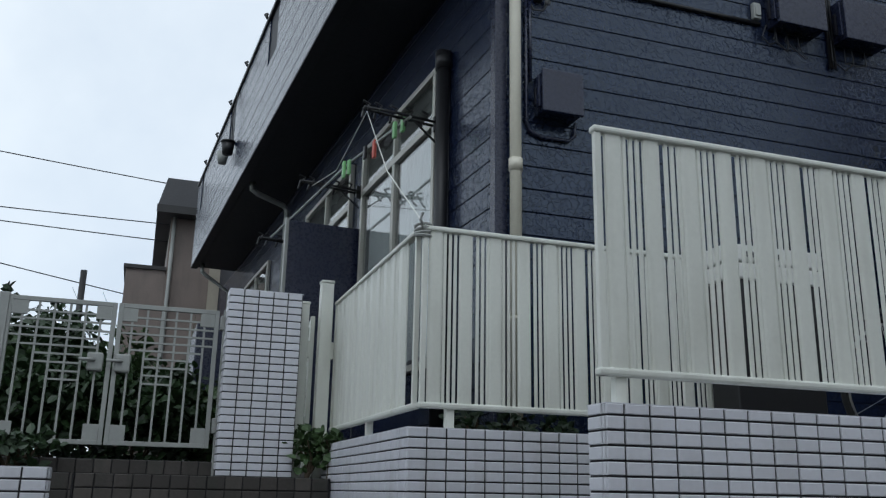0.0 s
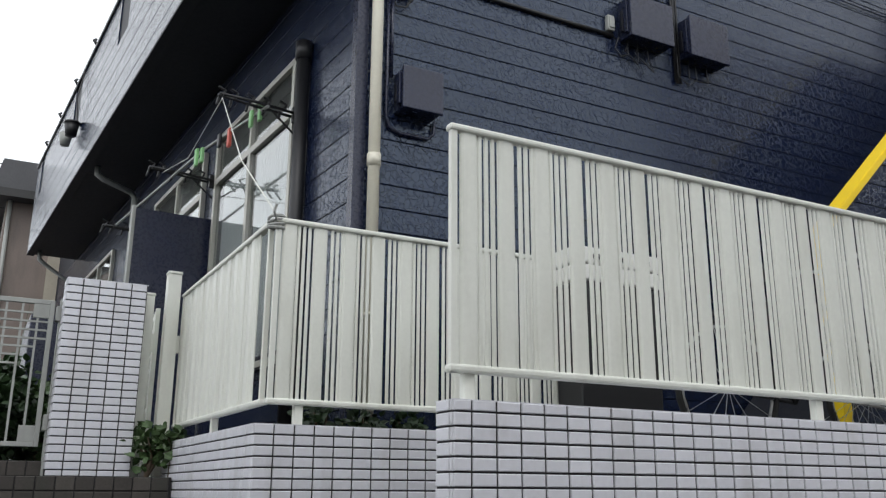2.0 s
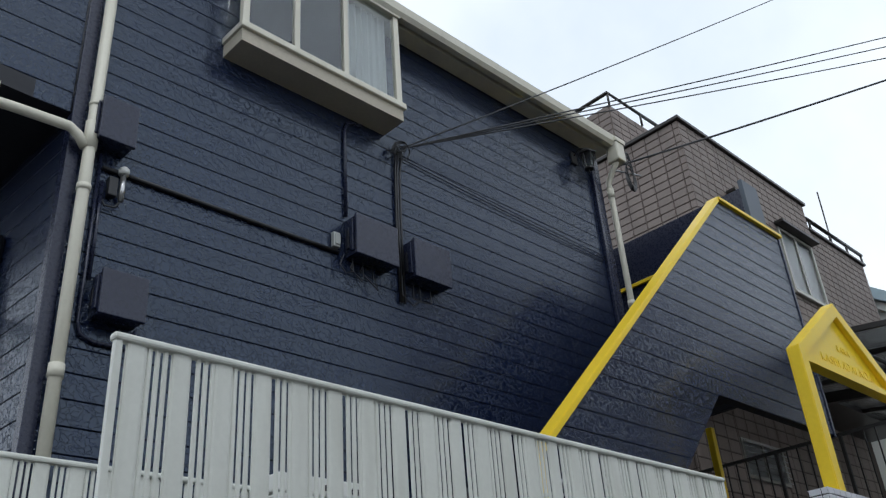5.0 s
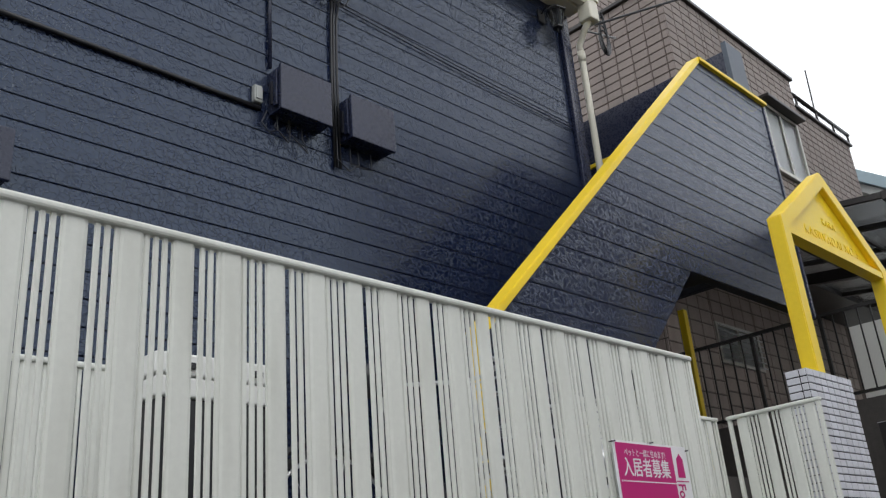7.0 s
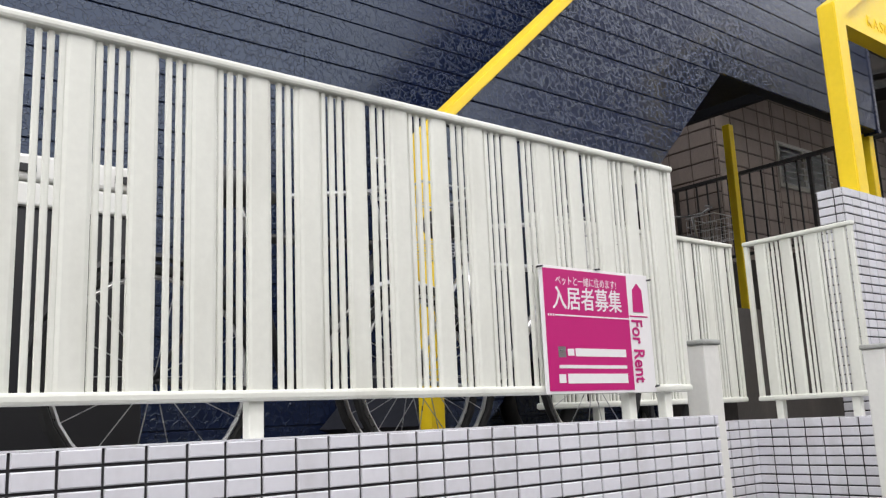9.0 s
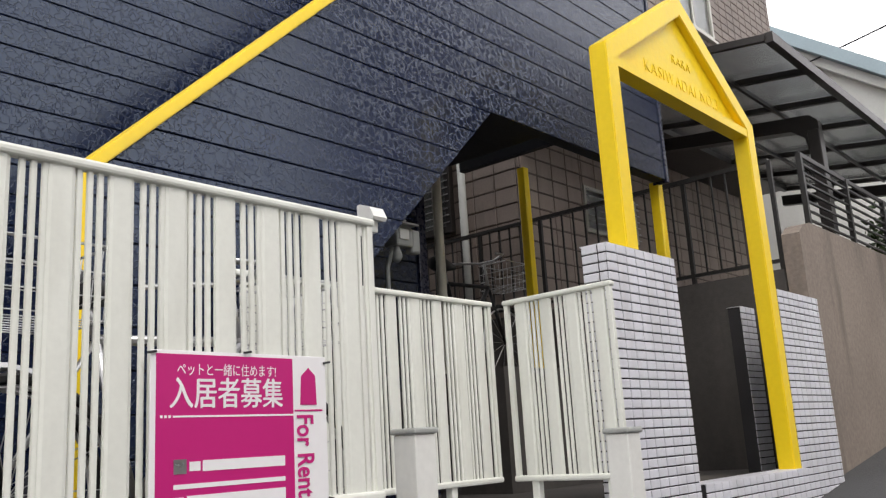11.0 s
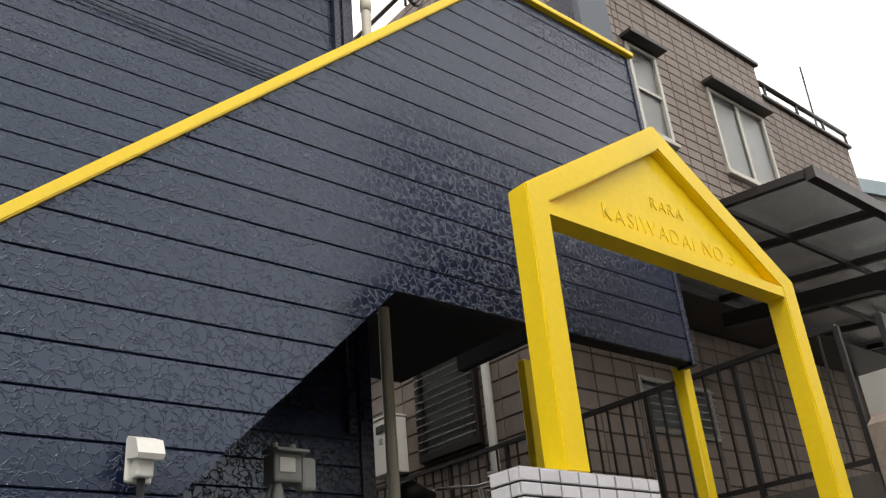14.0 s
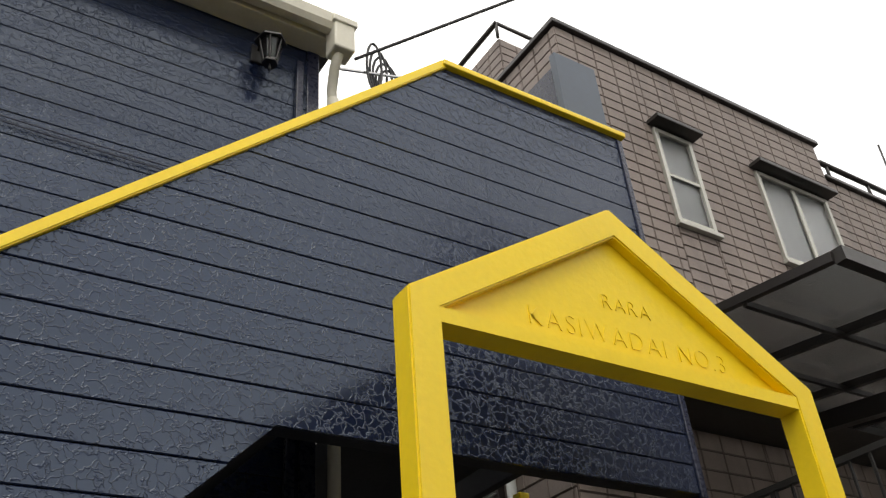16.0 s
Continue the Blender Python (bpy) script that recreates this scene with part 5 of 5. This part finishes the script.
NY, NX = 2.27, 9.06
LX, LY, LZ = 9.2, 3.15, 5.62
nb = thing("neighbour_house", (12, 6, 1.5), "three-storey neighbour house clad in brown tiles", "house")
part("wall", box(NX + 0.01, 13.05, NY + 0.01, 10, LZ, 9.23), BROWN_JOINT, nb)
part("wall", box(13.06, 15.4, NY + 0.06, 10, LZ, 8.78), BROWN_JOINT, nb)
part("lower_wall", box(LX, 15.4, LY, 10, 1.0, LZ - 0.01), BROWN_JOINT, nb)
part("overhang_soffit", box(NX + 0.02, 15.4, NY + 0.02, LY, LZ - 0.06, LZ - 0.005), BRONZE, nb)
wins = [(10.14, 10.66, 7.155, 8.31), (11.63, 12.82, 7.155, 8.31)]
rects = []
u0 = NX
for a, b, c, d in wins:
    rects += [(u0 - NX, a - NX, LZ, 9.23), (a - NX, b - NX, LZ, c), (a - NX, b - NX, d, 9.23)]
    u0 = b
rects.append((u0 - NX, 13.05 - NX, LZ, 9.23))
tiled_front(nb, (NX, NY + 0.01), 0, rects, 0.245, 0.125, BROWN)
tiled_front(nb, (NX + 0.01, 8.0), -90, [(0, 8.0 - NY, LZ, 9.23)], 0.245, 0.125, BROWN)
tiled_front(nb, (13.06, NY + 0.06), 0, [(0, 2.34, LZ, 8.78)], 0.245, 0.125, BROWN)
tiled_front(nb, (LX, LY), 0, [(0, 1.24, 1.6, LZ - 0.06), (1.24, 2.47, 1.6, 4.30), (1.24, 2.47, 4.87, LZ - 0.06), (2.47, 6.0, 1.6, LZ - 0.06)], 0.30, 0.19, BROWN)
tiled_front(nb, (LX, 8.0), -90, [(0, 8.0 - LY, 1.6, LZ - 0.02)], 0.30, 0.19, BROWN)
part("parapet_cap", box(NX - 0.05, 13.1, NY - 0.05, NY + 0.15, 9.23, 9.29, bevel=0.01), BRONZE, nb)
part("parapet_cap", box(NX - 0.05, NX + 0.15, NY + 0.15, 8.0, 9.23, 9.29, bevel=0.01), BRONZE, nb)
part("roof_box", box(9.5, 11.0, 3.6, 7.5, 9.23, 10.55), BROWN_JOINT, nb)
tiled_front(nb, (9.5, 3.6), 0, [(0, 1.5, 9.23, 10.55)], 0.245, 0.125, BROWN)
tiled_front(nb, (9.5, 7.5), -90, [(0, 3.9, 9.23, 10.55)], 0.245, 0.125, BROWN)
part("roof_rail", tube([(9.45, 7.5, 10.75), (9.45, 3.55, 10.75), (11.1, 3.55, 10.75)], 0.035, 8), BRONZE, nb)
for p in ((9.45, 3.55), (9.45, 5.0), (9.45, 6.4), (10.4, 3.55)):
    part("rail_post", tube([(*p, 10.5), (*p, 10.75)], 0.02, 8), BRONZE, nb)
part("terrace_rail", tube([(13.08, NY + 0.02, 9.0), (15.4, NY + 0.02, 9.0)], 0.035, 8), BRONZE, nb)
part("parapet_cap", box(13.11, 15.45, NY + 0.0, NY + 0.2, 8.78, 8.83, bevel=0.01), BRONZE, nb)
for x in (13.2, 14.0, 14.7, 15.35):
    part("rail_post", tube([(x, NY + 0.02, 8.78), (x, NY + 0.02, 9.0)], 0.02, 8), BRONZE, nb)
for a, b, c, d in wins:
    w = part("window", box(a, b, NY + 0.02, NY + 0.03, c, d), ROOM, nb, "aluminium window with a hood")
    for x0, x1, z0, z1 in ((a, a + 0.05, c, d), (b - 0.05, b, c, d), (a + 0.05, b - 0.05, c, c + 0.05), (a + 0.05, b - 0.05, d - 0.05, d)):
        part("window_frame", box(x0, x1, NY - 0.03, NY + 0.018, z0, z1, bevel=0.004), ALU, w)
    part("pane", box(a + 0.05, b - 0.05, NY + 0.004, NY + 0.009, c + 0.05, d - 0.05), FROST, w)
    if b - a > 0.8:
        part("meeting_stile", box((a + b) / 2 - 0.03, (a + b) / 2 + 0.03, NY - 0.02, NY + 0.002, c + 0.05, d - 0.05, bevel=0.004), ALU, w)
    else:
        part("meeting_rail", box(a + 0.05, b - 0.05, NY - 0.02, NY + 0.002, (c + d) / 2 - 0.02, (c + d) / 2 + 0.02, bevel=0.004), ALU, w)
    part("hood", box(a - 0.06, b + 0.06, NY - 0.16, NY - 0.003, d + 0.02, d + 0.07, bevel=0.008), BRONZE, w)
    part("sill", box(a - 0.03, b + 0.03, NY - 0.06, NY - 0.003, c - 0.05, c - 0.005, bevel=0.006), ALU, w)
w = part("low_window", box(10.44, 11.67, LY + 0.01, LY + 0.02, 4.30, 4.87), ROOM, nb, "small low window behind steel bars")
for x0, x1, z0, z1 in ((10.44, 10.49, 4.30, 4.87), (11.62, 11.67, 4.30, 4.87), (10.49, 11.62, 4.30, 4.35), (10.49, 11.62, 4.82, 4.87), (11.03, 11.08, 4.35, 4.82)):
    part("window_frame", box(x0, x1, LY - 0.03, LY + 0.008, z0, z1), ALU, w)
part("pane", box(10.49, 11.62, LY - 0.006, LY - 0.002, 4.35, 4.82), FROST, w)
for k in range(7):
    part("window_bar", tube([(10.44, LY - 0.06, 4.34 + 0.08 * k), (11.67, LY - 0.06, 4.34 + 0.08 * k)], 0.008, 6), STEEL, w)
sh = part("barred_window", box(LX - 0.02, LX - 0.014, 4.12, 4.98, 4.36, 5.46), ROOM, nb, "dark window behind thin steel bars")
part("pane", box(LX - 0.034, LX - 0.029, 4.16, 4.94, 4.38, 5.46), GLASS, sh)
for k in range(13):
    z = 4.42 + 0.082 * k
    part("window_bar", tube([(LX - 0.10, 4.10, z), (LX - 0.10, 4.98, z)], 0.007, 6), STEEL, sh)
for y0, y1, z0, z1 in ((4.08, 4.16, 4.30, 5.52), (4.94, 5.0, 4.30, 5.52), (4.16, 4.94, 5.46, 5.52), (4.16, 4.94, 4.30, 4.38)):
    part("window_frame", box(LX - 0.09, LX - 0.014, y0, y1, z0, z1, bevel=0.004), BRONZE, sh)
nbp = thing("downpipe", (LX - 0.05, 3.92, 1.6), "grey downpipe on the brown tiled wall", "downpipe")
part("pipe", tube([(LX - 0.06, 3.92, 1.6), (LX - 0.06, 3.92, 5.5)], 0.045, 10), GATE, nbp)

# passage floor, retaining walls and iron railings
# The retaining wall's shaded side is put into the dark concrete colour.
tagged(part("retaining_wall", box(8.90, 9.02, 0.41, 9.0, 0.9, 3.20), DARKCON), "stained retaining wall beside the passage, its shade in the dark colour", "wall", kind="structure")
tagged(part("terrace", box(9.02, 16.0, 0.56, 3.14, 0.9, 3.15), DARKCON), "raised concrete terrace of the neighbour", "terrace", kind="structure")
bm = prism([(8.92, 0.9), (19.0, 0.9), (19.0, 3.6), (9.2, 3.6), (9.04, 3.56), (8.92, 3.48)], 0.25, 0.40)
tagged(part("concrete_wall", bm, CONCRETE), "stained pinkish rendered concrete boundary wall", "wall", kind="structure")
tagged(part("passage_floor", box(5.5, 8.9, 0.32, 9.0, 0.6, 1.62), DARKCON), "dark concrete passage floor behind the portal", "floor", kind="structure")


def railing(a, b, h, label, n):
    a, b = Vector(a), Vector(b)
    t = thing("iron_railing", tuple(a), label, "railing")
    upv = Vector((0, 0, h))
    part("top_rail", bar(a + upv, b + upv, 0.045, 0.035), IRON, t)
    part("bottom_rail", bar(a + Vector((0, 0, 0.08)), b + Vector((0, 0, 0.08)), 0.03, 0.03), IRON, t)
    for i in range(n + 1):
        p = a.lerp(b, i / n)
        post = i % 6 == 0
        part("post" if post else "baluster", bar(p + Vector((0, 0, 0.0 if post else 0.08)), p + upv, 0.035 if post else 0.014, 0.035 if post else 0.014), IRON, t)
    return t


railing((8.96, 7.5, 3.20), (8.96, 0.43, 3.20), 0.945, "black iron railing on the retaining wall", 54)
r2 = thing("terrace_railing", (9.3, 0.32, 3.6), "black iron railing with level bars on the concrete wall", "railing")
for k in range(8):
    part("rail_bar", bar((9.40, 0.32, 3.68 + 0.085 * k), (14.5, 0.32, 3.68 + 0.085 * k), 0.022, 0.016 if k < 7 else 0.04), IRON, r2)
for k in range(5):
    x = 9.42 + 1.265 * k
    part("post", bar((x, 0.32, 3.6), (x, 0.32, 4.28), 0.045, 0.045), IRON, r2)

# carport roof
cp = thing("carport_roof", (10, 1, 4.8), "dark bronze carport roof with smoked sheets", "carport")
EZ, BZ, EX0, EX1, EY, BYC = 5.11, 5.36, 8.71, 14.6, 0.19, 2.2
part("front_beam", bar((EX0, EY, EZ), (EX1, EY, EZ), 0.07, 0.09), BRONZE, cp)
part("back_beam", bar((EX0, BYC, BZ), (EX1, BYC, BZ), 0.06, 0.08), BRONZE, cp)
for k in range(7):
    x = EX0 + (EX1 - EX0) * k / 6
    part("rafter", bar((x, EY + 0.03, EZ), (x, BYC, BZ), 0.05, 0.06), BRONZE, cp)
for k in range(1, 3):
    s_ = k / 3
    part("purlin", bar((EX0, EY + (BYC - EY) * s_, EZ + (BZ - EZ) * s_ - 0.04), (EX1, EY + (BYC - EY) * s_, EZ + (BZ - EZ) * s_ - 0.04), 0.03, 0.04), BRONZE, cp)
part("sheet", prism([(EY + 0.03, EZ + 0.034), (BYC, BZ + 0.034), (BYC, BZ + 0.040), (EY + 0.03, EZ + 0.040)], EX0 + 0.02, EX1 - 0.02, "x"), POLY, cp, "smoked translucent sheet")
for x in (10.72, 14.45):
    part("post", box(x - 0.07, x + 0.07, 0.47, 0.59, 3.15, 4.86, bevel=0.008), BRONZE, cp)
    part("bracket_beam", prism([(0.47, 4.86), (0.47, 4.95), (0.55, 5.03), (BYC, 5.22), (BYC, 5.08), (0.75, 4.90), (0.62, 4.80), (0.59, 4.6)], x - 0.05, x + 0.05, "x"), BRONZE, cp)
far_house = thing("far_house", (18, 3, 2), "pale rendered house with a blue-grey gable edge", "house")
part("wall", prism([(-3.5, 1.5), (-3.5, 3.9), (2.8, 8.6), (9.0, 3.9), (9.0, 1.5)], 17.1, 26.0, "x"), WHITE_PAINT, far_house)
part("roof", prism([(-4.0, 3.62), (-4.0, 3.86), (2.8, 8.96), (9.6, 3.86), (9.6, 3.62), (2.8, 8.70)], 16.7, 26.4, "x"), PALE_BLUE, far_house, "pale blue-grey gable edge")
part("eaves_board", prism([(-4.0, 3.42), (-4.0, 3.60), (2.8, 8.69), (2.8, 8.50)], 16.9, 17.09, "x"), WHITE_PAINT, far_house)
part("antenna", tube([(16.86, 3.2, 8.6), (16.86, 3.2, 10.43), (16.95, 3.2, 11.52)], 0.016, 6), BRONZE, far_house, "thin dark roof antenna")
part("vent_cap", tube([(17.09, 0.78, 6.32), (17.02, 0.78, 6.32), (16.98, 0.78, 6.30)], [0.13, 0.12, 0.07], 14), STEEL, far_house, "round steel vent cap")
part("canopy", prism([(0.30, 6.02), (0.85, 6.08), (0.85, 6.14), (0.30, 6.09)], 16.75, 17.095, "x"), GATE, far_house, "thin grey canopy")
part("wall_pipe", tube([(17.05, 1.10, 5.75), (17.05, 0.30, 5.75)], 0.05, 10), WHITE_PAINT, far_house)
part("meter", box(17.0, 17.095, 0.32, 0.44, 6.42, 6.66, bevel=0.01), GATE, far_house)
part("cable", tube([(17.07, 0.46, 6.62), (17.07, 0.50, 6.90), (17.07, 0.30, 7.02), (17.07, -0.2, 7.05)], 0.012, 6), GATE, far_house)
wire("service_wire", (16.85, 2.25, 8.08), (16.85, -3.4, 9.35), 0.12, 0.014, "black overhead wire rising from the far house")
notice = thing("notice_plate", (13.8, 0.46, 4.6), "small white notice on the carport post", "notice")
part("plate", box(14.40, 14.50, 0.460, 0.468, 4.50, 4.66, bevel=0.002), WHITE, notice)
heater = thing("water_heater", (LX - 0.15, 5.45, 3.9), "white wall-hung water heater on the brown wall", "water heater")
part("casing", box(LX - 0.22, LX - 0.015, 5.26, 5.66, 4.28, 4.87, bevel=0.012), WHITE_PAINT, heater)
part("flue", box(LX - 0.235, LX - 0.221, 5.38, 5.52, 4.72, 4.80, bevel=0.004), BLACK, heater)
part("label_bar", box(LX - 0.226, LX - 0.221, 5.42, 5.48, 4.60, 4.66), GATE, heater)
part("lid", box(LX - 0.23, LX - 0.012, 5.25, 5.67, 4.871, 4.895, bevel=0.006), WHITE_PAINT, heater)
for dy in (5.36, 5.46, 5.56):
    part("pipe", tube([(LX - 0.10, dy, 4.28), (LX - 0.10, dy, 3.25)], 0.014, 8), GATE, heater)
shrub(15.2, 0.9, 3.15, 0.5, 1.5, 900, 0.10, 91, "green shrub beside the far terrace", LEAF)

# ---- house beyond the garden ----
bh = thing("garden_house", (1, 17, 2), "brown rendered house beyond the garden", "house")
part("wall", box(-1.27, 3.0, 16.0, 22, 1.0, 6.95), BROWN, bh)
part("low_wing", box(-2.05, -1.275, 16.0, 20, 1.0, 5.74), BROWN, bh)
part("wing_cap", box(-2.1, -1.275, 15.95, 20, 5.741, 5.82), BRONZE, bh)
part("roof", prism([(-1.57, 6.90), (3.4, 6.90), (3.4, 7.05), (1.2, 7.64), (-1.42, 7.64), (-1.57, 7.02)], 15.6, 22.4, "y"), ROOF, bh)
part("fascia", box(-1.58, 3.4, 15.55, 15.598, 6.88, 7.04), IRON, bh)
part("downpipe", tube([(-1.2, 15.93, 1.5), (-1.2, 15.93, 6.9)], 0.04, 8), GATE, bh)
part("side_render", box(-0.4, 0.3, 15.9, 15.99, 1.0, 6.5), CREAM, bh)
shed = thing("garden_shed", (-0.6, 9, 1.5), "dark garden shed behind the gate", "shed")
part("body", box(-0.95, -0.55, 8.0, 9.5, 1.5, 3.3, bevel=0.02), NAVY_FLAT, shed)
pole_t = thing("utility_pole", (-3.3, 14, 1), "dark utility stub pole in the garden", "pole")
part("shaft", tube([(-2.55, 12, 1.0), (-2.55, 12, 4.7)], 0.05, 10), IRON, pole_t)
part("cross_arm", bar((-2.75, 12, 4.0), (-2.35, 12, 4.0), 0.05, 0.05), IRON, pole_t)
for x1, z0, z1 in ((-1.25, 8.59, 7.60), (-1.3, 6.85, 6.72), (-1.3, 6.77, 6.35), (-2.05, 7.07, 5.17)):
    wire("street_wire", (-12.0, 15.9, z0), (x1, 15.9, z1), 0.05, 0.011, "thin black overhead wire across the sky")
